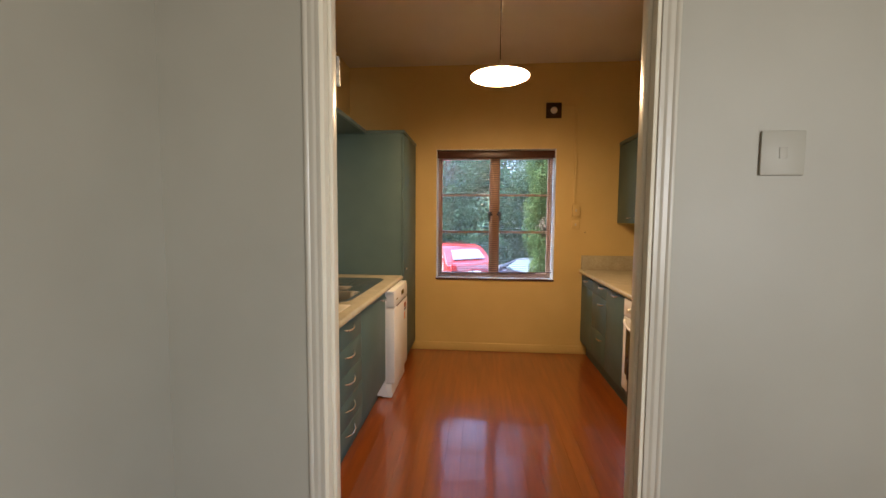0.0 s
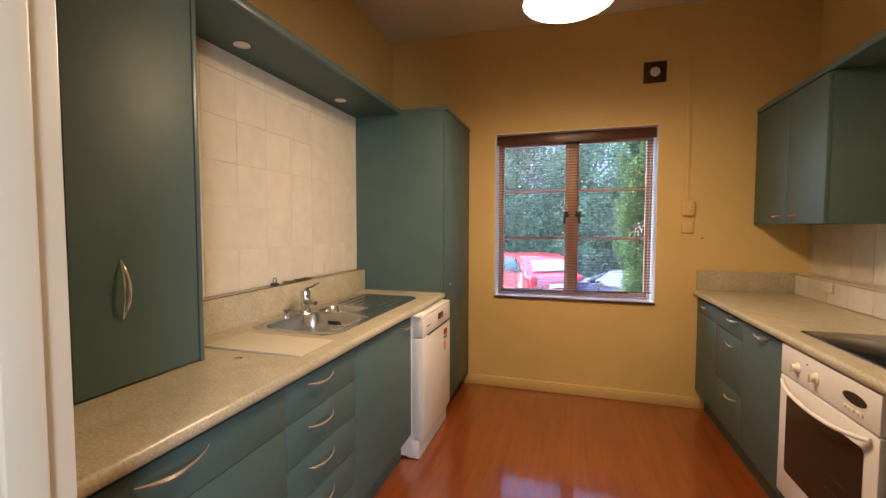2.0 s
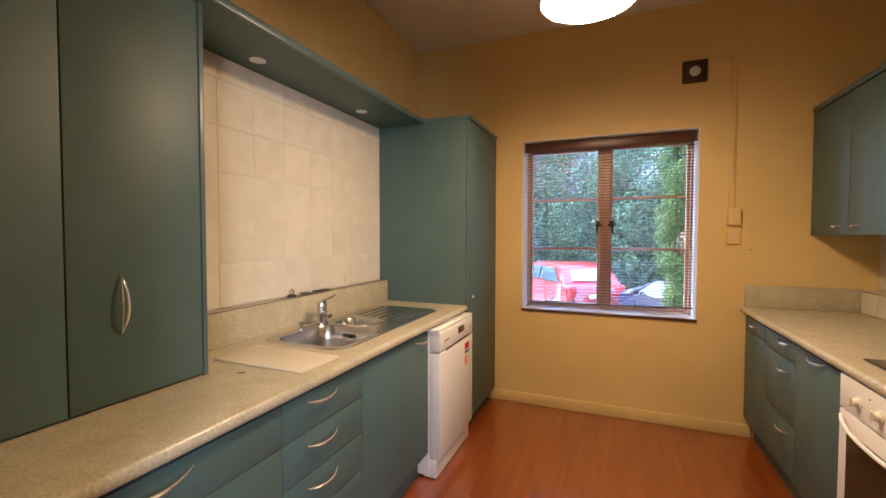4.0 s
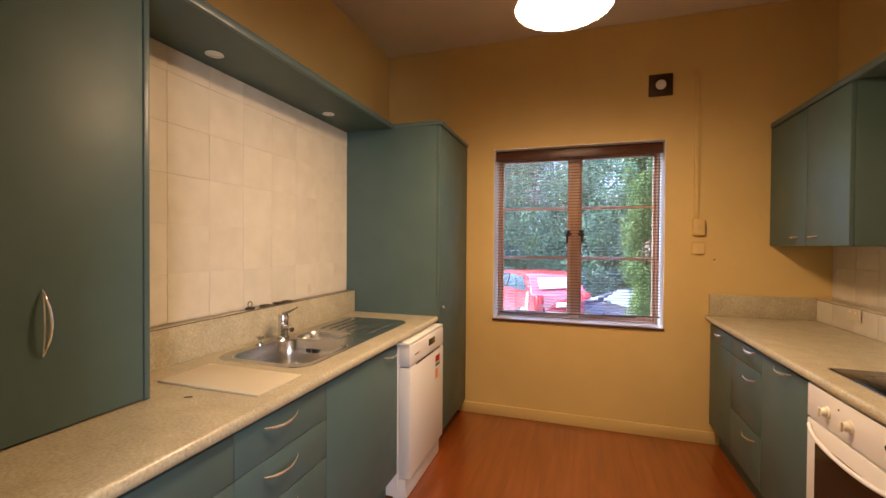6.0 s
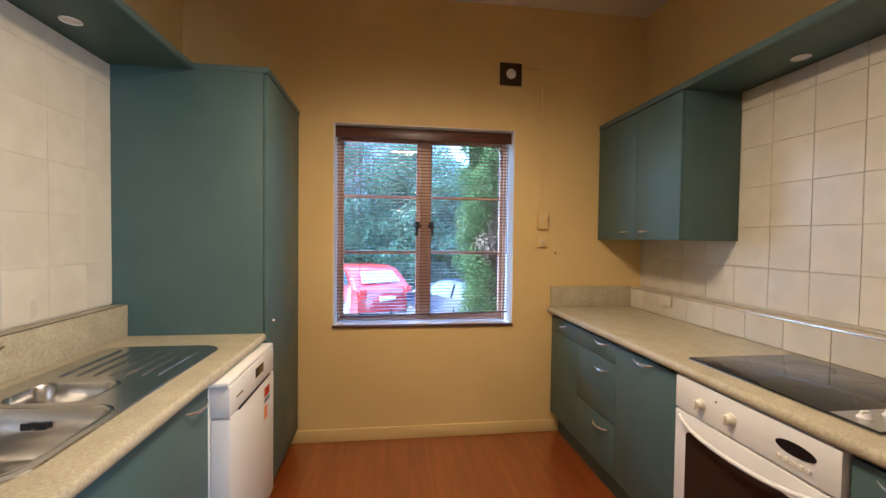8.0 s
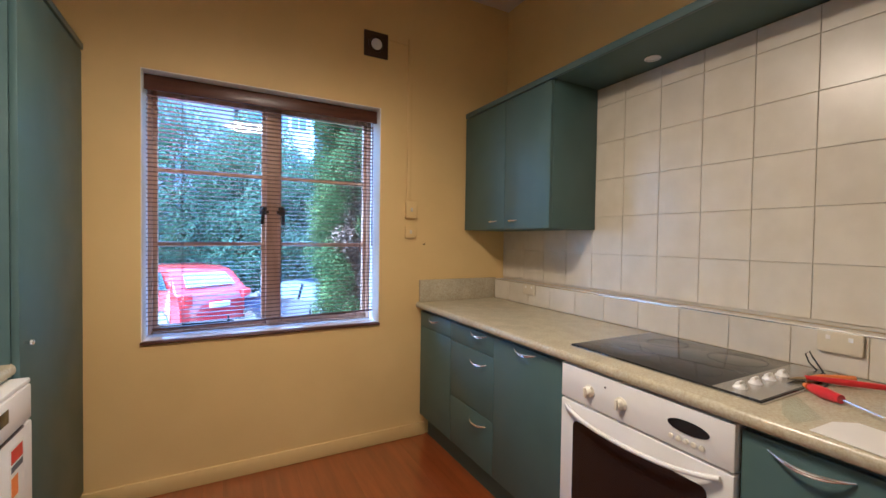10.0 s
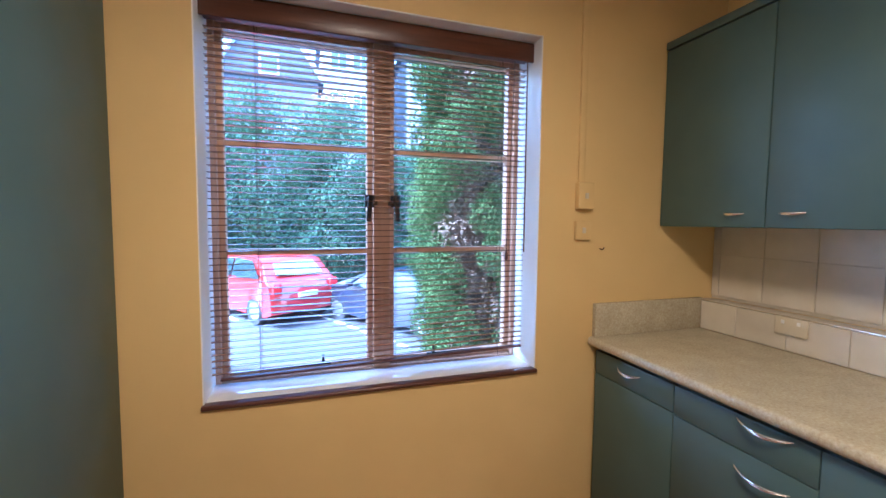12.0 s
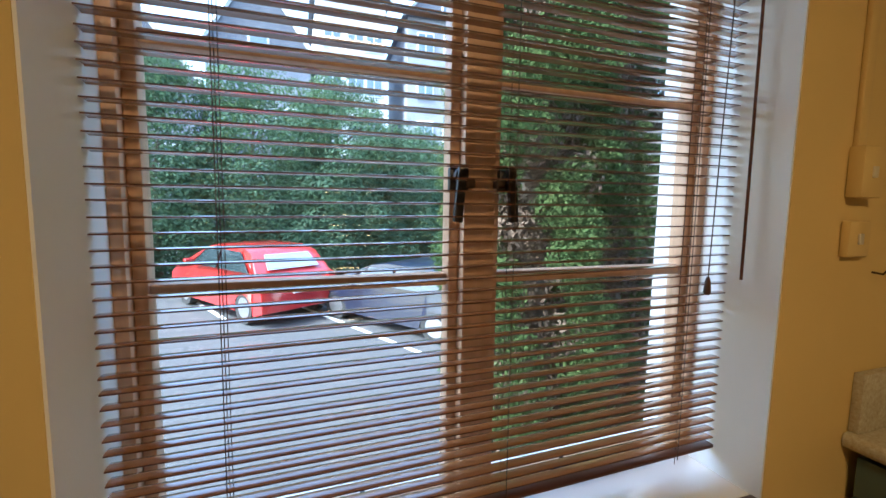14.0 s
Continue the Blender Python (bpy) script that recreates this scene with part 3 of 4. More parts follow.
part("upstand", bm_box((1.25, YF - 0.022, 0.9005), (1.862, YF - 0.001, 1.046), 0.002), M["bench"], bt2, "cream laminate upstand on the window wall")

# ---- tall units ----
pantry = thing("pantry_cabinet", "tall green laminate pantry cabinet with a top cap, beside the dishwasher", "kitchen cabinet", (-0.84, 4.19, 0))
def pl(lo, hi, c):
    return tuple(a - b for a, b in zip(lo, c)), tuple(a - b for a, b in zip(hi, c))
pc = pantry.location
part("body", bm_box(*pl((XL + 0.003, 3.842, 0.10), (-0.512, YF - 0.003, 2.172), pc), 0.0015), M["cab"], pantry)
part("kickboard", bm_box(*pl((-0.58, 3.842, 0.0), (-0.565, YF - 0.003, 0.10), pc)), M["cab"], pantry)
part("door", bm_box(*pl((-0.510, 3.8435, 0.10), (-0.490, YF - 0.012, 2.165), pc), 0.002), M["cab"], pantry)
part("cap", bm_box(*pl((XL + 0.003, 3.839, 2.1725), (-0.484, YF - 0.003, 2.200), pc), 0.003), M["cab_edge"], pantry, "green top cap")
part("knob", bm_lathe([(0.004, 0.0), (0.005, 0.012), (0.010, 0.018), (0.009, 0.024), (0.004, 0.027)], 16, "X", at=(-0.490 - pc.x, 3.875 - pc.y, 0.96)), M["chrome"], pantry, "small round chrome knob")

tall = thing("bench_cupboard", "tall green laminate cupboard standing on the sink bench, with two doors", "kitchen cabinet", (-1.03, 1.79, 0.9))
tc = tall.location
part("body", bm_box(*pl((XL + 0.014, 1.44, 0.902), (-0.890, 2.150, 2.158), tc), 0.0015), M["cab"], tall)
part("side_panel", bm_box(*pl((XL + 0.014, 2.151, 0.902), (-0.868, 2.168, 2.158), tc), 0.0015), M["cab_edge"], tall, "green laminate end panel")
d1 = part("door", bm_box(*pl((-0.888, 1.773, 0.906), (-0.870, 2.148, 2.152), tc), 0.0015), M["cab"], tall)
d2 = part("door", bm_box(*pl((-0.888, 1.442, 0.906), (-0.870, 1.769, 2.152), tc), 0.0015), M["cab"], tall)
bow_handle(d1, (-0.870 - tc.x, 1.899 - tc.y, 1.181 - tc.z), 0.165, True, 1)

wc = thing("wall_cupboard", "green laminate wall cupboard with two doors, over the hob bench", "kitchen cabinet", (1.78, 4.12, 1.385))
c = wc.location
part("body", bm_box(*pl((1.618, 3.692, 1.385), (XR - 0.012, YF - 0.003, 2.168), c), 0.0015), M["cab"], wc)
for y0, y1, hy in ((3.694, 4.085, 4.00), (4.089, YF - 0.006, 4.20)):
    d = part("door", bm_box(*pl((1.598, y0, 1.387), (1.617, y1, 2.160), c), 0.0015), M["cab"], wc)
    part("knob", bm_tube([(1.596 - c.x, hy - 0.04 - c.y, 1.437 - c.z), (1.580 - c.x, hy - 0.02 - c.y, 1.435 - c.z), (1.576 - c.x, hy - c.y, 1.434 - c.z), (1.580 - c.x, hy + 0.02 - c.y, 1.435 - c.z), (1.596 - c.x, hy + 0.04 - c.y, 1.437 - c.z)], [0.003, 0.005, 0.006, 0.005, 0.003]), M["chrome"], d, "small chrome bow handle")


def light_shelf(name, x0, x1, front, y0, y1, lights, label):
    t = thing(name, label, "light shelf", ((x0 + x1) / 2, (y0 + y1) / 2, 2.17))
    c = t.location
    part("panel", bm_box(*pl((x0, y0, 2.170), (x1, y1, 2.196), c), 0.002), M["cab"], t)
    fx = sorted((front, front + (0.018 if front < 0 else -0.018)))
    part("fascia", bm_box(*pl((fx[0], y0, 2.166), (fx[1], y1, 2.199), c), 0.003), M["cab_edge"], t, "thin green front edging")
    return t


light_shelf("light_shelf", XL + 0.003, -0.845, -0.845, 1.405, 3.838, [], "green laminate shelf over the sink bench, fitted with downlights")
light_shelf("light_shelf", 1.612, XR - 0.003, 1.612, 1.405, YF - 0.003, [], "green laminate shelf over the hob bench, fitted with downlights")
for x, y in ((-1.072, 2.597), (-1.072, 3.430), (1.832, 3.285), (1.832, 2.45)):
    dl = thing("downlight", "unlit white round downlight set in the green shelf", "downlight", (x, y, 2.170), "shelf downlights")
    part("trim_ring", bm_lathe([(0.034, -0.001), (0.036, -0.004), (0.030, -0.006), (0.028, -0.003)], 28, caps=False), M["white"], dl)
    part("lens", bm_lathe([(0.029, -0.0015), (0.015, -0.0035), (0.0001, -0.004)], 28), M["white"], dl)

# ---- sink ----
def rounded(x0, x1, y0, y1, r, n=6):
    pts = []
    for cx, cy, a0 in ((x1 - r, y1 - r, 0), (x0 + r, y1 - r, 90), (x0 + r, y0 + r, 180), (x1 - r, y0 + r, 270)):
        for i in range(n + 1):
            a = radians(a0 + 90 * i / n)
            pts.append((cx + r * math.cos(a), cy + r * math.sin(a)))
    return pts


def bowl(x0, x1, y0, y1, r, depth, rim, bm):
    """A pressed bowl: rings that go down from the deck and close at the floor."""
    rings = []
    for inset, z in ((-0.010, 0.0), (-0.004, 0.001), (0.0, -0.004), (0.006, -depth * 0.5), (0.012, -depth + 0.03), (0.022, -depth + 0.010), (0.045, -depth)):
        rr = max(r - inset * 0.5, 0.02)
        rings.append([bm.verts.new((x, y, z)) for x, y in rounded(x0 + inset, x1 - inset, y0 + inset, y1 - inset, rr)])
    n = len(rings[0])
    for a, b in zip(rings, rings[1:]):
        for i in range(n):
            bm.faces.new((a[i], a[(i + 1) % n], b[(i + 1) % n], b[i]))
    bm.faces.new(rings[-1])
    return rings[0]


sink = thing("kitchen_sink", "stainless steel double-bowl sink with ribbed drainer, set in the bench", "sink", ((SX0 + SX1) / 2, (SY0 + SY1) / 2, 0.9))
sc_ = sink.location
bm = bmesh.new()
b1 = bowl(-1.005 - sc_.x, -0.640 - sc_.x, 2.60 - sc_.y, 2.965 - sc_.y, 0.075, 0.16, 0.01, bm)
b2 = bowl(-0.985 - sc_.x, -0.755 - sc_.x, 3.00 - sc_.y, 3.17 - sc_.y, 0.05, 0.10, 0.01, bm)
for v in bm.verts:
    v.co.z += 0.0033
bmesh.ops.recalc_face_normals(bm, faces=bm.faces)
for f in bm.faces:
    f.normal_flip() if f.normal.z < 0 and abs(f.normal.z) > 0.9 else None
part("bowl", bm, M["steel"], sink)
# deck: a rounded sheet with the two bowls cut out
deck = bmesh.new()
outer = [deck.verts.new((x - sc_.x, y - sc_.y, 0.0035)) for x, y in rounded(SX0, SX1, SY0, SY1, 0.085, 8)]
edges = [deck.edges.new((outer[i], outer[(i + 1) % len(outer)])) for i in range(len(outer))]
for x0, x1, y0, y1, r in ((-0.995, -0.650, 2.59 + 0.02, 2.955, 0.07), (-0.975, -0.765, 3.01, 3.16, 0.045)):
    x0, x1, y0, y1 = x0 - 0.02, x1 + 0.02, y0 - 0.02, y1 + 0.02
    ring = [deck.verts.new((x - sc_.x, y - sc_.y, 0.0035)) for x, y in rounded(x0, x1, y0, y1, r)]
    edges += [deck.edges.new((ring[i], ring[(i + 1) % len(ring)])) for i in range(len(ring))]
bmesh.ops.triangle_fill(deck, use_beauty=True, edges=edges)
bmesh.ops.recalc_face_normals(deck, faces=deck.faces)
rim = [deck.verts.new((x - sc_.x, y - sc_.y, 0.0005)) for x, y in rounded(SX0 - 0.004, SX1 + 0.004, SY0 - 0.004, SY1 + 0.004, 0.088, 8)]
for i in range(len(outer)):
    deck.faces.new((outer[i], outer[(i + 1) % len(outer)], rim[(i + 1) % len(rim)], rim[i]))
part("deck", deck, M["steel"], sink, smooth=False)
for i in range(7):
    x = -0.985 + i * 0.052
    part("drainer_rib", bm_tube([(x - sc_.x, 3.225 - sc_.y, 0.0025), (x - sc_.x, 3.245 - sc_.y, 0.0045), (x - sc_.x, 3.545 - sc_.y, 0.0045), (x - sc_.x, 3.565 - sc_.y, 0.0025)], [0.002, 0.0045, 0.0045, 0.002], 10), M["steel"], sink)
part("drain", bm_lathe([(0.040, 0.001), (0.036, 0.004), (0.030, 0.001), (0.0001, -0.001)], 24, at=(-0.84 - sc_.x, 2.78 - sc_.y, -0.154)), M["chrome"], sink)
for dy in (-0.018, 0.018):
    part("overflow", bm_box((-0.86 + dy - sc_.x, 2.948 - sc_.y, -0.052), (-0.832 + dy - sc_.x, 2.953 - sc_.y, -0.032), 0.002), M["dark"], sink, "dark overflow slot")

tap = thing("mixer_tap", "chrome single-lever mixer tap on the sink deck", "tap", (-1.035, 2.98, 0.9035))
part("base", bm_lathe([(0.030, 0.0), (0.030, 0.006), (0.024, 0.012), (0.024, 0.070), (0.026, 0.105), (0.022, 0.118), (0.0001, 0.122)], 24), M["tap_chrome"], tap)
part("spout", bm_tube([(0.0, 0.0, 0.045), (0.04, -0.030, 0.060), (0.10, -0.075, 0.072), (0.125, -0.093, 0.066)], [0.014, 0.014, 0.012, 0.012], 12), M["tap_chrome"], tap)
part("lever", bm_tube([(0.0, 0.0, 0.118), (0.015, 0.035, 0.128), (0.022, 0.09, 0.145)], [0.010, 0.006, 0.004], 10), M["tap_chrome"], tap)
knob2 = thing("waste_knob", "small chrome knob beside the mixer tap", "waste knob", (-1.045, 2.83, 0.9035))
part("knob", bm_lathe([(0.016, 0.0), (0.016, 0.005), (0.008, 0.010), (0.009, 0.024), (0.018, 0.028), (0.018, 0.036), (0.0001, 0.04)], 20), M["tap_chrome"], knob2)

board = solid("chopping_board", bm_box((-0.992, 2.285, 0.9005), (-0.566, 2.503, 0.907), 0.002), M["plastic"], "thin cream plastic cutting board lying on the sink bench", "cutting board")
solid("nail", bm_tube([(-0.775, 2.205, 0.903), (-0.755, 2.217, 0.903)], 0.0015, 6), M["bronze"], "small rusty screw lying on the sink bench", "screw")

clip = thing("sink_plug", "black rubber sink plug with a wire ring, on the tiled ledge", "sink plug", (-1.155, 2.885, 1.0537))
part("stopper", bm_lathe([(0.022, 0.0), (0.024, 0.004), (0.018, 0.010), (0.0001, 0.011)], 20), M["rubber"], clip)
part("ring", bm_tube([(0.0, 0.014 * math.cos(a), 0.024 + 0.014 * math.sin(a)) for a in [k * math.pi / 8 for k in range(17)]], 0.002, 6), M["blackmetal"], clip)
for y in (2.99, 3.09, 3.16):
    p = thing("sink_strainer", "small dull metal sink strainer lying on the tiled ledge", "sink strainer", (-1.152, y, 1.0537), "strainers on the ledge")
    part("dish", bm_lathe([(0.034, 0.004), (0.030, 0.007), (0.022, 0.002), (0.0001, 0.002)], 20), M["bronze"], p)

# ---- dishwasher ----
dw = thing("dishwasher", "white dishwasher with an energy sticker, beside the pantry cabinet", "dishwasher", (-0.52, 3.57, 0))
c = dw.location
Y0, Y1 = 3.264, 3.836
XF = -0.458
part("body", bm_box(*pl((XL + 0.10, Y0, 0.018), (-0.527, Y1, 0.838), c), 0.004), M["white"], dw)
part("lid", bm_box(*pl((-0.90, Y0 - 0.002, 0.8385), (XF - 0.004, Y1 + 0.002, 0.855), c), 0.005), M["white"], dw)
door = part("door", bm_box(*pl((-0.5255, Y0 + 0.003, 0.125), (XF, Y1 - 0.003, 0.720), c), 0.006), M["white"], dw)
panel = part("control_panel", bm_box(*pl((-0.5255, Y0 + 0.003, 0.726), (XF - 0.001, Y1 - 0.003, 0.8375), c), 0.006), M["white"], dw)
part("display", bm_box(*pl((XF - 0.002, 3.555, 0.772), (XF + 0.0006, 3.665, 0.812), c), 0.001), M["black_glass"], panel, "dark display window")
part("badge", bm_box(*pl((XF - 0.002, 3.33, 0.775), (XF + 0.0004, 3.40, 0.782), c)), M["steel"], panel, "tiny grey maker's bar")
# the slot's shadow is a black strip set on the door, not a recess
part("grip_slot", bm_box(*pl((XF - 0.006, 3.36, 0.717), (XF + 0.001, 3.77, 0.7255), c), 0.003), M["blackmetal"], door, "grip slot, its shadow drawn as a black strip")
part("plinth", bm_box(*pl((-0.56, Y0 + 0.006, 0.006), (XF - 0.025, Y1 - 0.006, 0.118), c), 0.004), M["white"], dw)
for y in (Y0 + 0.05, Y1 - 0.05):
    part("foot", bm_lathe([(0.016, 0.0), (0.016, 0.010), (0.010, 0.018)], 12, at=(-0.60 - c.x, y - c.y, 0)), M["rubber"], dw)
stk = part("energy_sticker", bm_box(*pl((XF - 0.001, 3.665, 0.53), (XF + 0.0008, 3.765, 0.69), c)), M["paper"], dw, "white energy sticker with red and yellow bars")
for z0, z1, mt in ((0.640, 0.682, "tail"), (0.615, 0.634, "slate"), (0.54, 0.600, "orange_tool")):
    part("sticker_bar", bm_box(*pl((XF + 0.0006, 3.675, z0), (XF + 0.0014, 3.755 if z0 > 0.6 else 3.72, z1), c)), M[mt], stk, "coloured bar")

# ---- oven ----
oven = thing("built_in_oven", "white enamel built-in oven with dark glass door, under the bench", "oven", (1.25, 2.907, 0.24))
c = oven.location
OF = 1.240
part("body", bm_box(*pl((1.275, 2.605, 0.24), (1.80, 3.210, 0.84), c), 0.002), M["white"], oven)
cp = part("control_panel", bm_box(*pl((OF, 2.603, 0.727), (1.274, 3.213, 0.855), c), 0.003), M["white"], oven)
od = part("door", bm_box(*pl((OF, 2.603, 0.20), (1.274, 3.213, 0.720), c), 0.004), M["white"], oven)
gl_out = [(y, z) for y, z in rounded(2.668 - c.y, 3.150 - c.y, 0.315 - c.z, 0.655 - c.z, 0.02, 5)]
part("door_glass", bm_prism(gl_out, "x", OF - 0.0025 - c.x, OF + 0.004 - c.x), M["oven_glass"], od, "dark brown oven glass")
gz = 0.40
# rack-wire glints painted as thin bars on the front of the glass
for k in range(2):
    part("shelf_glint", bm_box(*pl((OF - 0.0032, 2.74, 0.42 + 0.05 * k), (OF - 0.0024, 2.86, 0.4225 + 0.05 * k), c)), M["bronze"], od, "faint glint of a rack wire, drawn as a bar on the glass")
hpts = []
for i in range(15):
    u = -1 + i / 7
    hpts.append((OF - 0.006 - 0.030 * (1 - u ** 4) - c.x, 2.908 + u * 0.275 - c.y, 0.700 - 0.028 * (1 - u * u) - c.z))
part("handle", bm_tube(hpts, [0.0075] * 15, 10), M["white"], od, "bowed white oven handle")
for y, z in ((3.078, 0.785), (2.945, 0.787)):
    k = part("knob", bm_lathe([(0.022, 0.0), (0.022, -0.004), (0.017, -0.007), (0.014, -0.018), (0.011, -0.021), (0.0001, -0.0215)], 24, "X", at=(OF - c.x, y - c.y, z - c.z)), M["knob"], cp, "yellowed white plastic knob")
    part("grip", bm_box((OF - 0.029 - c.x, y - 0.005 - c.y, z - 0.017 - c.z), (OF - 0.021 - c.x, y + 0.005 - c.y, z + 0.017 - c.z), 0.003), M["knob"], k)
part("pilot_lamp", bm_lathe([(0.0035, 0.0), (0.003, -0.002), (0.0001, -0.0025)], 12, "X", at=(OF - c.x, 3.01 - c.y, 0.820 - c.z)), M["dark"], cp)
bm = bmesh.new()
ell = [(2.724 - c.y + 0.060 * math.cos(a), 0.797 - c.z + 0.019 * math.sin(a)) for a in [2 * math.pi * k / 28 for k in range(28)]]
bm = bm_prism(ell, "x", OF - 0.0015 - c.x, OF + 0.002 - c.x)
part("clock_window", bm, M["black_glass"], cp, "black oval clock window")
for i in range(5):
    part("button", bm_lathe([(0.0075, 0.0), (0.007, -0.004), (0.0001, -0.005)], 12, "X", at=(OF - c.x, 2.772 - i * 0.022 - c.y, 0.757 - c.z)), M["knob"], cp)
solid("oven_filler", bm_box((1.262, 2.599, 0.15), (1.276, 3.2165, 0.195), 0.002), M["cab"], "green laminate filler panel under the oven", "filler panel")
solid("oven_kickboard", bm_box((1.323, 2.598, 0.0), (1.338, 3.217, 0.1495)), M["cab"], "dark green kickboard under the oven", "kickboard")

# ---- hob ----
hob = thing("ceramic_hob", "black glass ceramic hob with four white knobs, set in the bench", "hob", (1.57, 2.915, 0.9))
c = hob.location
part("glass", bm_box(*pl((1.325, 2.585, 0.9005), (1.822, 3.250, 0.9075), c), 0.0015), M["black_glass"], hob)
# steel sheet laid over the control area for its grey reflection
part("control_strip", bm_box(*pl((1.330, 2.590, 0.9076), (1.817, 2.712, 0.9082), c)), M["steel"], hob, "control area of the hob, grey reflection given by a steel sheet")
part("rim", bm_prism([(p[0] - c.x, p[1] - c.y) for p in rounded(1.318, 1.829, 2.578, 3.257, 0.01, 3)], "z", 0.0003, 0.0040), M["steel"], hob, "thin steel rim")
for x, y, r in ((1.45, 3.09, 0.09), (1.70, 3.09, 0.075), (1.45, 2.83, 0.075), (1.70, 2.83, 0.09)):
    part("zone_ring", bm_lathe([(r, 0.0077), (r, 0.00785), (r - 0.0012, 0.00785), (r - 0.0012, 0.0077), (r, 0.0077)], 40, at=(x - c.x, y - c.y, 0), caps=False), M["blackmetal"], hob, "faint grey cooking zone ring")
for x in (1.385, 1.468, 1.548, 1.628):
    k = part("knob", bm_lathe([(0.018, 0.0080), (0.018, 0.011), (0.014, 0.014), (0.012, 0.021), (0.0001, 0.023)], 24, at=(x - c.x, 2.665 - c.y, 0)), M["white"], hob, "white plastic hob knob")
    part("grip", bm_box((x - 0.014 - c.x, 2.660 - c.y, 0.018), (x + 0.014 - c.x, 2.670 - c.y, 0.028), 0.003), M["white"], k)

# ---- things on the hob bench ----
paper = solid("paper_sheet", bm_prism([(1.232, 2.30), (1.38, 2.27), (1.40, 2.42), (1.355, 2.452), (1.250, 2.457)], "z", 0.9006, 0.9016), M["paper"], "white sheet of paper lying on the hob bench", "paper", smooth=False)
sd = thing("screwdriver", "screwdriver with a red and yellow grip, lying on the hob bench", "screwdriver", (1.505, 2.485, 0.917))
part("grip", bm_tube([(0.045, 0.085, 0), (0.04, 0.075, 0), (0.02, 0.04, 0), (0.0, 0.0, 0)], [0.006, 0.013, 0.016, 0.012], 12), M["red_tool"], sd)
part("cap", bm_tube([(0.053, 0.097, 0), (0.045, 0.086, 0)], [0.006, 0.009], 12), M["orange_tool"], sd, "yellow grip end")
part("shaft", bm_tube([(0.0, 0.0, 0), (-0.05, -0.095, -0.004)], 0.003, 8), M["chrome"], sd)
pliers = thing("pliers", "pliers with red and orange grips, lying open on the hob bench", "pliers", (1.63, 2.61, 0.916))
part("handle", bm_tube([(0, 0, 0.004), (0.06, -0.065, 0), (0.12, -0.15, 0)], [0.006, 0.010, 0.008], 10), M["red_tool"], pliers)
part("handle", bm_tube([(0, 0, 0), (0.05, -0.022, 0.002), (0.14, -0.07, 0)], [0.006, 0.010, 0.008], 10), M["orange_tool"], pliers, "orange grip")
part("jaw", bm_tube([(0, 0, 0), (-0.02, 0.015, 0), (-0.045, 0.022, 0)], [0.009, 0.008, 0.003], 8), M["steel"], pliers)
wire = solid("wire_loop", bm_tube([(1.80, 2.64, 0.908), (1.795, 2.66, 0.93), (1.80, 2.672, 0.955), (1.806, 2.664, 0.965), (1.81, 2.655, 0.945), (1.79, 2.62, 0.908), (1.72, 2.58, 0.904), (1.62, 2.56, 0.904), (1.56, 2.52, 0.904)], 0.0025, 8), M["blackmetal"], "loop of thin black cable behind the hob", "cable")
bag = solid("plastic_bag", bm_prism([(1.255, 2.49), (1.35, 2.468), (1.47, 2.565), (1.41, 2.574), (1.30, 2.53)], "z", 0.9005, 0.9045, 0.0015), M["clear"], "small clear plastic bag on the hob bench", "plastic bag")


def outlet(name, at, out, w, h, label):
    t = thing(name, label, "power socket", at, "wall sockets")
    part("plate", bm_box((-0.010 if out < 0 else 0, -w / 2, -h / 2), (0 if out < 0 else 0.010, w / 2, h / 2), 0.003), M["plastic"], t)
    for dy in (-0.028, 0.028):
        part("rocker", bm_box((-0.013, dy - 0.006, h / 2 - 0.026), (-0.0095, dy + 0.006, h / 2 - 0.012), 0.001), M["white"], t)
    return t


outlet("wall_socket", (1.848, 4.13, 1.003), -1, 0.115, 0.068, "cream double power socket on the tiled ledge")
outlet("wall_socket", (1.848, 2.60, 1.003), -1, 0.115, 0.068, "yellowed cream power socket behind the hob")

# window-wall fittings
vent = thing("wall_vent", "brown square wall vent with round pale centre, on the window wall", "vent", (0.931, YF - 0.001, 2.526))
part("plate", bm_box((-0.078, -0.012, -0.078), (0.078, 0.0, 0.078), 0.004), M["bronze"], vent)
part("duct_ring", bm_lathe([(0.052, -0.012), (0.052, -0.020), (0.044, -0.020), (0.042, -0.013)], 28, "Y", caps=False), M["bronze"], vent)
part("centre", bm_lathe([(0.034, -0.0125), (0.034, -0.020), (0.028, -0.024), (0.0001, -0.025)], 28, "Y"), M["paper"], vent, "pale round centre cap")
conduit = solid("cable_trunking", bm_box((1.150, YF - 0.012, 1.560), (1.180, YF - 0.0005, 2.613), 0.003), M["wall"], "thin cream painted cable trunking up the window wall", "cable trunking")
conduit2 = solid("cable_trunking", bm_box((1.010, YF - 0.010, 2.573), (1.149, YF - 0.0005, 2.603), 0.003), M["wall"], "short cream cable trunking from the vent", "cable trunking")
for z0, z1 in ((1.455, 1.565), (1.325, 1.405)):
    sw = thing("wall_switch", "cream painted switch box on the window wall", "switch", (1.178, YF - 0.001, (z0 + z1) / 2), "window wall switches")
    part("box", bm_box((-0.038, -0.030 if z0 > 1.4 else -0.018, -(z1 - z0) / 2), (0.038, 0, (z1 - z0) / 2), 0.004), M["wall"], sw)
    part("rocker", bm_box((-0.008, -0.034 if z0 > 1.4 else -0.022, -0.012), (0.008, -0.028 if z0 > 1.4 else -0.017, 0.012), 0.002), M["plastic"], sw)
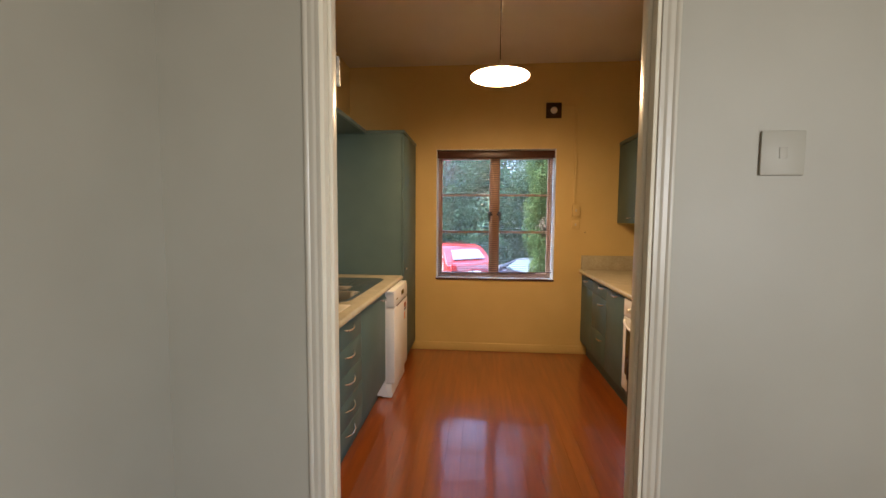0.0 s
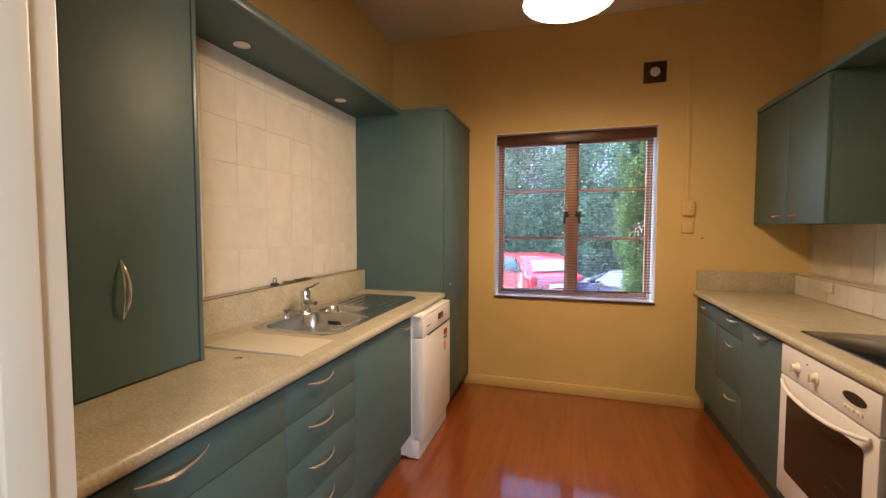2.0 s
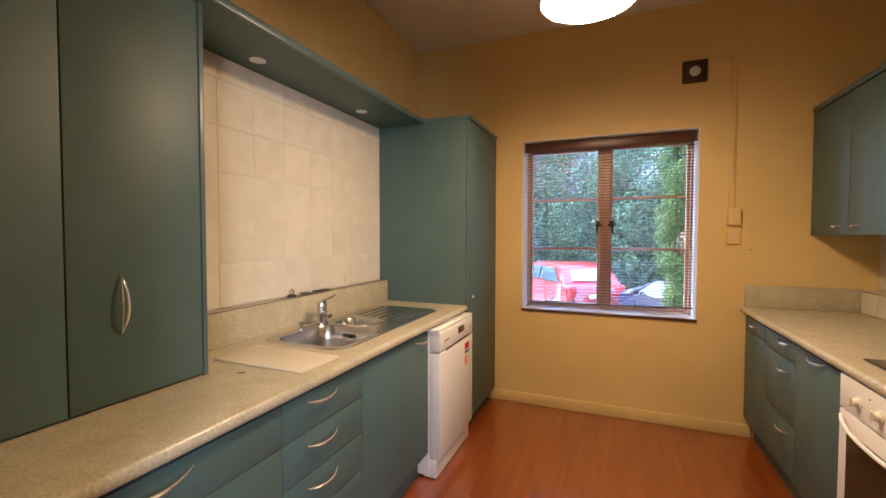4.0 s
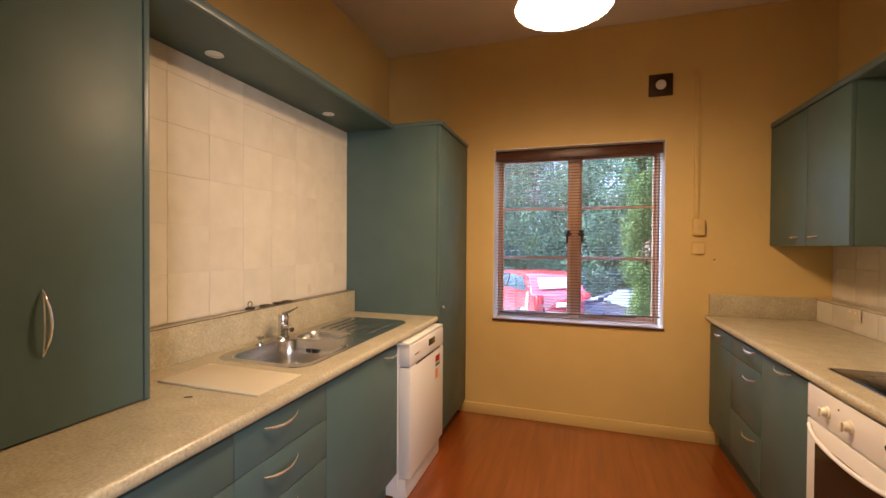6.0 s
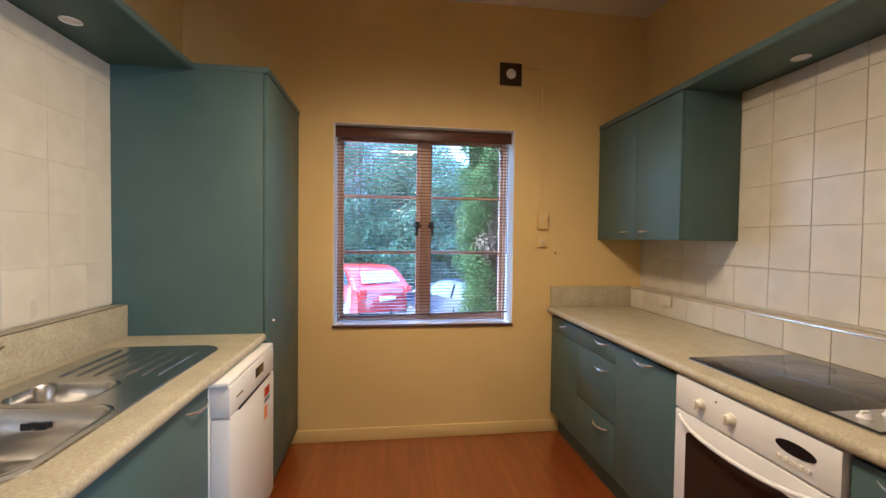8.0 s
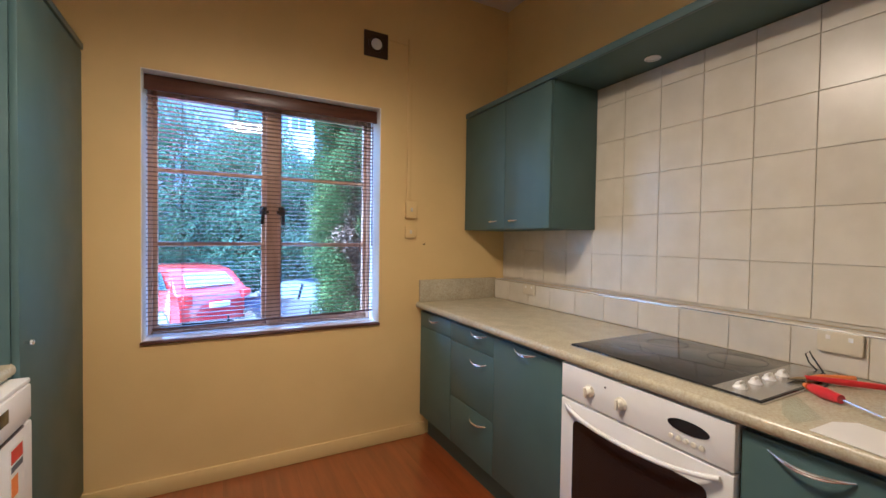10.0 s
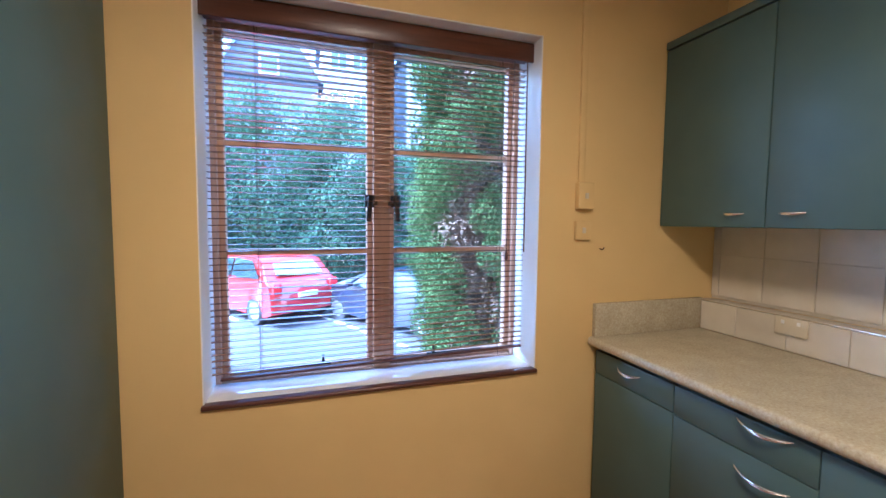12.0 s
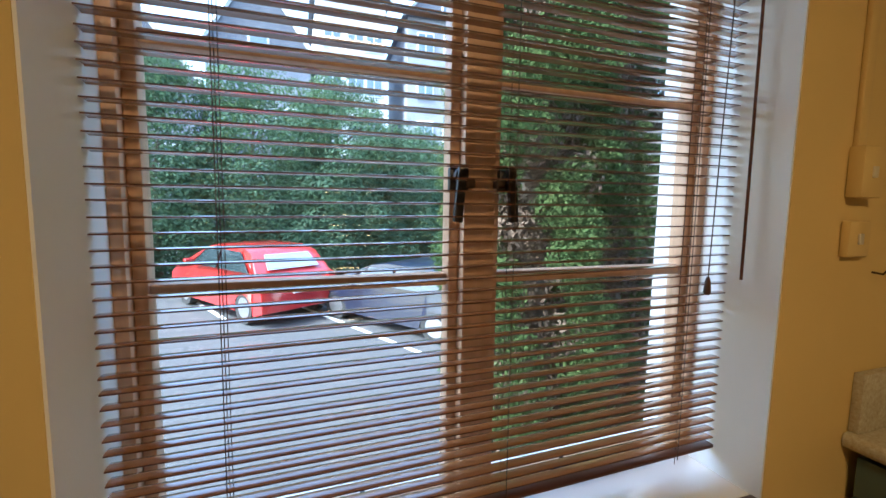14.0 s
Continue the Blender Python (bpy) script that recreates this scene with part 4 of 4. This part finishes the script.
hook = solid("wall_hook", bm_tube([(1.277, YF, 1.285), (1.277, YF - 0.02, 1.283), (1.278, YF - 0.026, 1.292)], 0.0025, 8), M["bronze"], "small brown hook on the window wall", "hook")

# hall switch, strike plate, hinge
hs = thing("light_switch", "white light switch plate on the hall wall beside the doorway, colour dimmed", "light switch", (0.957, YH - 0.0005, 1.590))
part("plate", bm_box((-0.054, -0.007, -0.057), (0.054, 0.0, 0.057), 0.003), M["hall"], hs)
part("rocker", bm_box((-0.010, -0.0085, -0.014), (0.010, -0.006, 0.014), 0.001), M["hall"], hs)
sp = thing("strike_plate", "brown metal strike plate on the door lining", "strike plate", (DX1 - 0.0125, YN - 0.018, 0.965))
part("plate", bm_box((-0.003, -0.014, -0.075), (0.0, 0.020, 0.075), 0.001), M["bronze"], sp)
part("lip", bm_box((-0.004, 0.016, -0.03), (0.0, 0.028, 0.03), 0.001), M["bronze"], sp)
part("slot", bm_box((-0.0036, -0.006, -0.02), (-0.0028, 0.008, 0.02)), M["dark"], sp)
hg = thing("door_hinge", "steel butt hinge on the doorway lining", "hinge", (DX0 + 0.0125, YN, 1.86))
part("leaf", bm_box((0.0, -0.035, -0.045), (0.002, 0.0, 0.045)), M["steel"], hg)
for k in range(3):
    part("knuckle", bm_lathe([(0.0055, -0.044 + 0.03 * k), (0.0055, -0.017 + 0.03 * k)], 12, at=(0.004, 0.006, 0)), M["steel"], hg)

# ---- pendant lamp ----
PX_, PY_, PZ_ = PEND
lamp = thing("pendant_lamp", "lit pendant lamp with shallow opal shade on a thin cord", "pendant lamp", (PX_, PY_, PZ_))
part("shade", bm_lathe([(1.15 * a, b) for a, b in [(0.174, 0.0), (0.171, 0.006), (0.15, 0.022), (0.09, 0.040), (0.04, 0.052), (0.035, 0.056), (0.028, 0.052), (0.085, 0.036), (0.145, 0.018), (0.168, 0.003), (0.174, 0.0)]], 48, caps=False), M["white"], lamp, "shallow white metal shade")
part("diffuser", bm_lathe([(1.15 * a, b) for a, b in [(0.168, 0.002), (0.155, -0.007), (0.12, -0.015), (0.06, -0.019), (0.0001, -0.020)]], 48), M["glow"], lamp, "glowing opal glass diffuser")
part("lampholder", bm_lathe([(0.022, 0.050), (0.022, 0.095), (0.012, 0.11), (0.004, 0.115)], 20), M["plastic"], lamp)
part("cord", bm_tube([(0, 0, 0.112), (0, 0, ZC - PZ_ - 0.02)], 0.003, 8), M["cord"], lamp)
part("ceiling_rose", bm_lathe([(0.04, ZC - PZ_ - 0.001), (0.038, ZC - PZ_ - 0.018), (0.012, ZC - PZ_ - 0.026), (0.004, ZC - PZ_ - 0.028)], 24), M["white"], lamp)

# ---- outside ----
GZ = -0.8
gm = bmesh.new()
bmesh.ops.create_grid(gm, x_segments=8, y_segments=8, size=400)
ground = solid("ground", gm, M["asphalt"], "grey asphalt of the car park", "ground", "structure", smooth=False)
ground.location = (0, 405.0 + YO - 4.9, GZ)

HX, HY = -0.56, 0.828
LX, LY = -0.43, 0.903


def park_line(x, y, length):
    bm = bm_box((-length / 2, -0.04, 0), (length / 2, 0.04, 0.006))
    ob = solid("parking_line", bm, M["line"], "white painted parking bay line", "parking line", group="parking bay lines", smooth=False)
    ob.matrix_world = Matrix.Translation((x, y, GZ)) @ Matrix.Rotation(math.atan2(LY, LX), 4, "Z")


for k in range(-3, 4):
    park_line(-1.35 + 3.1 * k + LX * 2.4, 12.75 - 2.85 * k + LY * 2.4, 4.8)


def car(label, paint, at, heading, scale=1.0, kind="hatch"):
    t = thing("parked_car", label, "car", at, "parked cars")
    L, W = 3.9 * scale, 1.66 * scale
    side = [(-1.95, 0.30), (-1.93, 0.62), (-1.86, 0.88), (-1.70, 0.95), (-1.35, 1.34), (-1.05, 1.43), (0.0, 1.44), (0.35, 1.38), (1.02, 0.96), (1.70, 0.82), (1.90, 0.70), (1.95, 0.50), (1.93, 0.28), (1.62, 0.22)]
    arch = []
    for cx in (1.25, -1.25):
        for i in range(9):
            a = math.pi * i / 8
            arch.append((cx + 0.33 * math.cos(a), 0.22 + 0.36 * math.sin(a)))
    outline = [(x * scale, z * scale) for x, z in side + arch + [(-1.65, 0.22)]]
    bm = bmesh.new()
    rings = []
    for y, pinch in ((-1, 0.93), (-0.90, 0.99), (0, 1.0), (0.90, 0.99), (1, 0.93)):
        ring = []
        for x, z in outline:
            tuck = 1.0 - 0.20 * max(0, (z / scale - 0.9)) / 0.54
            px = x * (1 if abs(x) < 1.7 * scale else (0.985 if abs(y) == 1 else 1.0))
            zz = z if abs(y) < 1 else z * (0.985 if z > 0.5 else 1)
            ring.append(bm.verts.new((px, y * W / 2 * tuck, zz)))
        rings.append(ring)
    n = len(outline)
    for a, b in zip(rings, rings[1:]):
        for i in range(n):
            bm.faces.new((a[i], a[(i + 1) % n], b[(i + 1) % n], b[i]))
    bm.faces.new(rings[0])
    bm.faces.new(rings[-1])
    bmesh.ops.triangulate(bm, faces=[f for f in bm.faces if len(f.verts) > 4])
    bmesh.ops.recalc_face_normals(bm, faces=bm.faces)
    body = part("body", bm, paint, t)
    s = scale

    def strip(name, x0, z0, x1, z1, half, mt, lab=""):
        """A sheet across the car between two heights of its slope, laid just off the body."""
        d = Vector((x1 - x0, 0, z1 - z0)).normalized()
        nrm = Vector((-d.z, 0, d.x))
        if nrm.z < 0:
            nrm = -nrm
        b = bmesh.new()
        vs = []
        for o in (0.004, 0.012):
            for x, z, hw in ((x0, z0, half[0]), (x1, z1, half[1])):
                for sy in (-1, 1):
                    vs.append(b.verts.new(Vector((x * s, sy * hw * s, z * s)) + nrm * o))
        for f in ((0, 1, 3, 2), (4, 6, 7, 5), (0, 4, 5, 1), (1, 5, 7, 3), (3, 7, 6, 2), (2, 6, 4, 0)):
            b.faces.new([vs[i] for i in f])
        bmesh.ops.recalc_face_normals(b, faces=b.faces)
        part(name, b, M[mt], t, lab, smooth=False)

    strip("windscreen", 0.96, 1.00, 0.42, 1.34, (0.74, 0.62), "car_glass", "dark windscreen")
    strip("rear_window", -1.66, 1.03, -1.40, 1.29, (0.56, 0.48), "sky_glass", "rear window with the sky's glare put into its pale colour")
    for sy in (-1, 1):
        for pts in (((0.82, 0.97), (0.36, 1.31), (-0.22, 1.35), (-0.22, 0.97)), ((-0.30, 0.97), (-0.30, 1.35), (-1.02, 1.33), (-1.44, 0.98))):
            b = bmesh.new()
            lo = []
            for o in (0.006, 0.016):
                lo.append([b.verts.new((x * s, sy * (W / 2 * (1.0 - 0.20 * max(0, z - 0.9) / 0.54) + o), z * s)) for x, z in pts])
            b.faces.new(lo[0])
            b.faces.new(lo[1])
            for i in range(4):
                b.faces.new((lo[0][i], lo[0][(i + 1) % 4], lo[1][(i + 1) % 4], lo[1][i]))
            bmesh.ops.recalc_face_normals(b, faces=b.faces)
            part("side_window", b, M["car_glass"], t, "dark side window", smooth=False)
        part("mirror", bm_box((0.62 * s, sy * (W / 2 + 0.12) - 0.09, 0.98 * s), (0.76 * s, sy * (W / 2 + 0.12) + 0.09, 1.10 * s), 0.03), paint if sy > 0 else M["lens"], t, "door mirror")
        part("headlight", bm_box((1.74 * s, sy * 0.60 * s - 0.17, 0.62 * s), (1.945 * s, sy * 0.60 * s + 0.17, 0.76 * s), 0.04), M["lens"], t, "clear headlight")
        part("tail_light", bm_box((-1.94 * s, sy * 0.68 * s - 0.10, 0.66 * s), (-1.84 * s, sy * 0.68 * s + 0.10, 0.92 * s), 0.03), M["tail"], t, "red tail light")
        for wx in (1.25, -1.25):
            wobj = part("wheel", bm_lathe([(0.20, -0.09), (0.30, -0.095), (0.315, -0.07), (0.315, 0.07), (0.30, 0.095), (0.20, 0.09)], 28, "Y", at=(wx * s, sy * (W / 2 - 0.10), 0.315), caps=False), M["rubber"], t, "black tyre")
            part("rim", bm_lathe([(0.20, 0.088), (0.185, 0.07), (0.05, 0.085), (0.0001, 0.09)] if sy > 0 else [(0.20, -0.088), (0.185, -0.07), (0.05, -0.085), (0.0001, -0.09)], 20, "Y", at=(wx * s, sy * (W / 2 - 0.10), 0.315)), M["rim"], wobj, "alloy wheel rim")
    part("grille", bm_box((1.90 * s, -0.42, 0.36 * s), (1.965 * s, 0.42, 0.50 * s), 0.02), M["blackmetal"], t, "black lower grille")
    part("number_plate", bm_box((1.955 * s, -0.22, 0.52 * s), (1.975 * s, 0.22, 0.62 * s), 0.003), M["paper"], t, "pale number plate")
    part("number_plate", bm_box((-1.975 * s, -0.22, 0.60 * s), (-1.93 * s, 0.22, 0.70 * s), 0.003), M["paper"], t, "pale number plate")
    t.rotation_euler = (0, 0, math.atan2(heading[1], heading[0]))
    return t


car("bright red hatchback parked nose first towards the hedge", M["car_red"], (RED[0] + HX * 1.95, RED[1] + HY * 1.95, GZ), (HX, HY))
low_car = car("dark blue-black hatchback parked nose first beside the red car", M["car_dark"], (DARK[0] + HX * 1.95, DARK[1] + HY * 1.95, GZ), (HX, HY))
low_car.scale = (1, 1, 0.84)


def leaf_cloud(name, label, material, spots, size, count, seed, kind="", category="shrub", parent=None):
    """Many small leaf cards scattered over lumpy clumps, as one mesh."""
    rng = np.random.default_rng(seed)
    verts, faces = [], []
    total = sum(r * r for *_, r in spots)
    for cx, cy, cz, r in spots:
        n = max(12, int(count * r * r / total))
        d = rng.normal(size=(n, 3))
        d /= np.linalg.norm(d, axis=1)[:, None]
        rad = r * (0.72 + 0.34 * rng.random(n))[:, None]
        p = d * rad * np.array([1, 1, 1.05]) + np.array([cx, cy, cz])
        u = rng.normal(size=(n, 3))
        u -= d * (u * d).sum(1)[:, None] * 0.7
        u /= np.linalg.norm(u, axis=1)[:, None]
        w = np.cross(d + 0.5 * rng.normal(size=(n, 3)), u)
        w /= np.linalg.norm(w, axis=1)[:, None]
        s = (size * (0.6 + 0.8 * rng.random(n)))[:, None]
        base = len(verts)
        quad = np.stack([p - u * s, p + w * s * 0.45, p + u * s, p - w * s * 0.45], 1).reshape(-1, 3)
        verts.extend(quad.tolist())
        faces.extend([(base + 4 * i, base + 4 * i + 1, base + 4 * i + 2, base + 4 * i + 3) for i in range(n)])
    me = bpy.data.meshes.new(name)
    me.from_pydata(verts, [], faces)
    me.materials.append(material)
    ob = new(name, me)
    if parent:
        ob.parent = parent
    return tagged(ob, label, "" if parent else category, "", kind)


rng = random.Random(5)


def shrub(name, label, x, y, z, w, h, n, leafy, material, seed, trunk=0.12, category="tree"):
    t = thing(name, label, category, (x, y, z), "trees behind the car park")
    pts = [(0, 0, 0), (0.05 * w, 0, h * 0.3), (-0.04 * w, 0.03, h * 0.6), (0.02, 0, h * 0.85)]
    part("trunk", bm_tube(pts, [trunk, trunk * 0.8, trunk * 0.5, trunk * 0.2], 10), M["bark"], t, "brown trunk")
    r = random.Random(seed)
    for k in range(5):
        a, zz = r.uniform(0, 6.3), h * r.uniform(0.2, 0.7)
        part("limb", bm_tube([(0, 0, zz), (0.2 * w * math.cos(a), 0.2 * w * math.sin(a), zz + 0.1 * h), (0.4 * w * math.cos(a), 0.4 * w * math.sin(a), zz + 0.22 * h)], [trunk * 0.4, trunk * 0.25, trunk * 0.08], 7), M["bark"], t)
    spots = []
    for k in range(n):
        v = r.random()
        rad = w / 2 * math.sqrt(max(0.08, 1 - (2 * v - 1) ** 2)) * r.uniform(0.45, 1.0)
        a = r.uniform(0, 2 * math.pi)
        spots.append((rad * math.cos(a), rad * math.sin(a), h * (0.12 + 0.85 * v), w * r.uniform(0.13, 0.24)))
    leaf_cloud("crown", "dense small-leaved crown", material, spots, leafy[0], leafy[1], seed, parent=t)
    return t


for i, (x, y, w, h) in enumerate([(-6.8, 18.6, 4.2, 6.4), (-3.9, 18.0, 4.0, 6.1), (-1.2, 18.2, 4.2, 6.0), (1.3, 18.0, 3.6, 6.1), (0.6, 17.5, 2.8, 3.6), (2.6, 17.7, 2.8, 3.9), (3.6, 18.6, 3.4, 4.9), (5.6, 18.9, 2.6, 3.4), (9.5, 19.5, 4.5, 6.0), (-10.5, 19.0, 4.5, 6.0), (12.5, 19.5, 4.5, 6.5)]):
    shrub("hedge_tree", "bushy mid-green tree in the row behind the car park", x, y, GZ, w, h, 75, (0.052, 40000), M["leaf"], 20 + i)
hspots = [(rng.uniform(-14, 16), 16.9 + rng.uniform(-0.35, 0.5), GZ + rng.uniform(0.3, 1.9), rng.uniform(0.35, 0.6)) for _ in range(170)]
leaf_cloud("hedge", "dense dark green hedge behind the parked cars", M["leaf"], hspots, 0.045, 90000, 77, "stuff", "hedge")


def conifer(x, y, z, w, h, seed, label):
    t = thing("conifer", label, "conifer", (x, y, z), "conifers by the window")
    part("trunk", bm_tube([(0, 0, 0), (0.02, 0.01, h * 0.5), (0, 0, h * 0.95)], [0.13, 0.08, 0.02], 10), M["bark"], t, "brown trunk")
    r = random.Random(seed)
    spots, dry = [], []
    plumes = []
    for k in range(34):
        v = (k + r.random()) / 34
        half = w / 2 * (0.80 + 0.25 * math.sin(v * 2.4)) * (1 if v < 0.6 else (1.3 - v) / 0.7)
        a = 2.4 * k + r.uniform(-0.4, 0.4)
        plumes.append((0.74 * half * math.cos(a), 0.74 * half * math.sin(a), 0.25 + h * 0.88 * v, r.uniform(0.17, 0.27), r.uniform(0.42, 0.75)))
    for px, py, pz, pr, ph in plumes:
        for k in range(9):
            u = (k + 0.5) / 9
            q = pr * math.sin(math.pi * min(1.0, 0.18 + 0.82 * u)) ** 0.6
            b = r.uniform(0, 2 * math.pi)
            spots.append((px + 0.45 * q * math.cos(b), py + 0.45 * q * math.sin(b), pz + ph * (u - 0.5), 0.06 + 0.42 * q))
    for k in range(26):
        v, a = (k + r.random()) / 26, r.uniform(0, 2 * math.pi)
        dry.append((0.25 * w * math.cos(a), 0.25 * w * math.sin(a), 0.2 + h * 0.85 * v, r.uniform(0.12, 0.2)))
    leaf_cloud("foliage", "feathery yellow-green foliage", M["conifer"], spots, 0.014, 150000, seed, parent=t)
    leaf_cloud("dry_foliage", "brown dry inner foliage", M["conifer_dry"], dry + [(0, 0, h * k / 14, w * 0.24) for k in range(1, 12)], 0.02, 24000, seed + 1, parent=t)
    return t


for k, (x, y, w, h) in enumerate(CONES):
    conifer(x, y, GZ, w, h, 60 + k, "tall columnar yellow-green conifer growing outside the window")


def house(x, y, w, d, h, ridge, yaw, seed, wall_mat, label):
    t = thing("house", label, "house", (x, y, GZ), "houses beyond the trees")
    part("wall", bm_box((-w / 2, 0, 0), (w / 2, d, h)), M[wall_mat], t, smooth=False)
    o = 0.35
    bm = bmesh.new()
    v = [bm.verts.new(p) for p in ((-w / 2 - o, -o, h), (w / 2 + o, -o, h), (w / 2 + o, d + o, h), (-w / 2 - o, d + o, h), (0, -o, h + ridge), (0, d + o, h + ridge))]
    for f in ((0, 1, 4), (3, 5, 2), (0, 4, 5, 3), (1, 2, 5, 4), (0, 3, 2, 1)):
        bm.faces.new([v[i] for i in f])
    bmesh.ops.recalc_face_normals(bm, faces=bm.faces)
    part("roof", bm, M["slate"], t, "blue-grey slate roof", smooth=False)
    for sgn in (-1, 1):
        b = bm_tube([(sgn * (w / 2 + o), -o - 0.06, h - 0.05), (0, -o - 0.06, h + ridge + 0.02)], 0.13, 4)
        part("bargeboard", b, M["render"], t, "white bargeboard", smooth=False)
    for row in range(int(h // 2.7)):
        for cx in (-w * 0.28, w * 0.05, w * 0.32):
            z = 1.0 + 2.7 * row
            wd = part("window", bm_box((cx - 0.55, -0.08, z), (cx + 0.55, 0.02, z + 1.35), 0.01), M["render"], t, "white framed window")
            for q in (-0.25, 0.25):
                part("pane", bm_box((cx + q - 0.21, -0.10, z + 0.1), (cx + q + 0.21, -0.07, z + 1.25)), M["far_glass"], wd, "dark glass pane")
    wd = part("window", bm_box((-0.55, -o - 0.02, h + 0.1), (0.55, 0.02, h + 1.3)), M["render"], t, "white gable window")
    part("pane", bm_box((-0.43, -o - 0.05, h + 0.2), (0.43, -o - 0.015, h + 1.2)), M["far_glass"], wd, "dark glass pane")
    t.rotation_euler = (0, 0, radians(yaw))


house(-7.6, 27, 6.0, 8, 8.0, 4.2, 6, 1, "render_grey", "grey gabled house with a slate roof beyond the trees")
house(-1.9, 30, 5.4, 8, 10.5, 4.6, 0, 2, "render_grey", "tall grey gabled house with white trim beyond the trees")
house(3.3, 31, 4.2, 9, 15.0, 3.0, 0, 3, "render", "tall pale rendered building beyond the trees")
house(9.2, 30, 5.2, 9, 14.0, 3.0, -4, 3, "render_grey", "tall blue-grey building with white windows beyond the trees")
house(-15.5, 30, 7.0, 9, 8.4, 4.0, 12, 4, "render", "pale rendered gabled house beyond the trees")
house(19.0, 34, 8.0, 9, 10.0, 4.0, -10, 5, "render_grey", "grey rendered building beyond the trees")

# ---- pieces of walls and floors ----
def tiles(parent, x, out, ys, zs, name="tile", gap=0.002, material="tile"):
    """Square wall tiles with rounded edges, one object each on a few shared meshes."""
    made = {}
    for j in range(len(zs) - 1):
        for i in range(len(ys) - 1):
            w, h = ys[i + 1] - ys[i] - gap, zs[j + 1] - zs[j] - gap
            if w < 0.01 or h < 0.01:
                continue
            key = (round(w, 3), round(h, 3))
            if key not in made:
                made[key] = mesh_of(name, bm_box((-0.003, -w / 2, -h / 2), (0.003, w / 2, h / 2), gap * 0.6, segs=1), M[material], False)
            ob = new(name, made[key])
            ob.parent = parent
            ob.location = (x + out * (0.0045 + random.uniform(0, 0.0006)), (ys[i] + ys[i + 1]) / 2, (zs[j] + zs[j + 1]) / 2)
            ob.rotation_euler = (0, radians(random.uniform(-0.25, 0.25)), radians(random.uniform(-0.25, 0.25)))


def steps(a, b, first, pitch):
    v = [a]
    k = math.ceil((a - first) / pitch + 1e-6)
    while first + k * pitch < b - 0.004:
        if first + k * pitch > a + 0.004:
            v.append(first + k * pitch)
        k += 1
    return v + [b]


zs = [1.054, 1.252, 1.456, 1.660, 1.863, 2.066, 2.168]
solid("grout_west", bm_box((XL + 0.0005, 2.17, 1.04), (XL + 0.0035, 3.841, 2.169)), M["grout_pale"], "grout bed of the tiled splashback", "grout", "structure", False)
tiles(wall_west, XL + 0.002, 1, steps(2.17, 3.841, 2.48, 0.2), zs, gap=0.0008)
solid("grout_east", bm_box((XR - 0.0035, 1.405, 1.04), (XR - 0.0005, YF - 0.001, 2.169)), M["grout"], "grout bed of the tiled splashback", "grout", "structure", False)
ysr = steps(1.405, YF - 0.001, 2.712, 0.2)
tiles(wall_east, XR - 0.002, -1, ysr, zs)
ledge = thing("tiled_ledge", "low tiled ledge with a metal edge strip along the hob bench", "tiled ledge", (0, 0, 0))
part("core", bm_box((1.858, 1.405, 0.9005), (XR - 0.006, YF - 0.001, 1.034)), M["grout"], ledge, smooth=False)
part("ledge_top", bm_box((1.857, 1.405, 1.0345), (XR - 0.009, YF - 0.001, 1.0385), 0.001), M["grout_pale"], ledge)
part("edge_strip", bm_box((1.851, 1.405, 1.0340), (1.8565, YF - 0.001, 1.0395), 0.001), M["chrome"], ledge, "bright metal edge strip")
tiles(ledge, 1.860, -1, steps(1.405, YF - 0.024, 2.735, 0.2025), [0.902, 1.034])

floor = solid("floor", bm_box((XL - T, YN - 0.13, -0.08), (XR + T, YO - 0.02, -0.012)), M["dark"], "timber floor of the kitchen", "floor", "structure", False)
floor2 = solid("floor_hall", bm_box((-0.87, -2.42, -0.08), (2.32, YN - 0.13, -0.001)), M["floor"], "varnished timber hall floor", "floor", "structure", False)
BW = 0.0915
k0 = math.floor((XL + 0.09) / BW)
boards = {}
x = -0.09 + k0 * BW
while x < XR:
    a, b = max(x, XL + 0.001), min(x + BW, XR - 0.001)
    cuts = [YN - 0.13, YF - 0.001]
    for y0, y1 in zip(cuts, cuts[1:]):
        if b - a > 0.01:
            bm = bm_box((-(b - a) / 2 + 0.00015, -(y1 - y0) / 2 + 0.0002, -0.012), ((b - a) / 2 - 0.00015, (y1 - y0) / 2 - 0.0002, 0.0), 0.0003, segs=1)
            ob = new("floorboard", mesh_of("floorboard", bm, M["floor"], False))
            ob.parent = floor
            ob.location = ((a + b) / 2, (y0 + y1) / 2, random.uniform(-0.0002, 0.0))
            ob.rotation_euler = (0, radians(random.uniform(-0.04, 0.04)), 0)
    x += BW
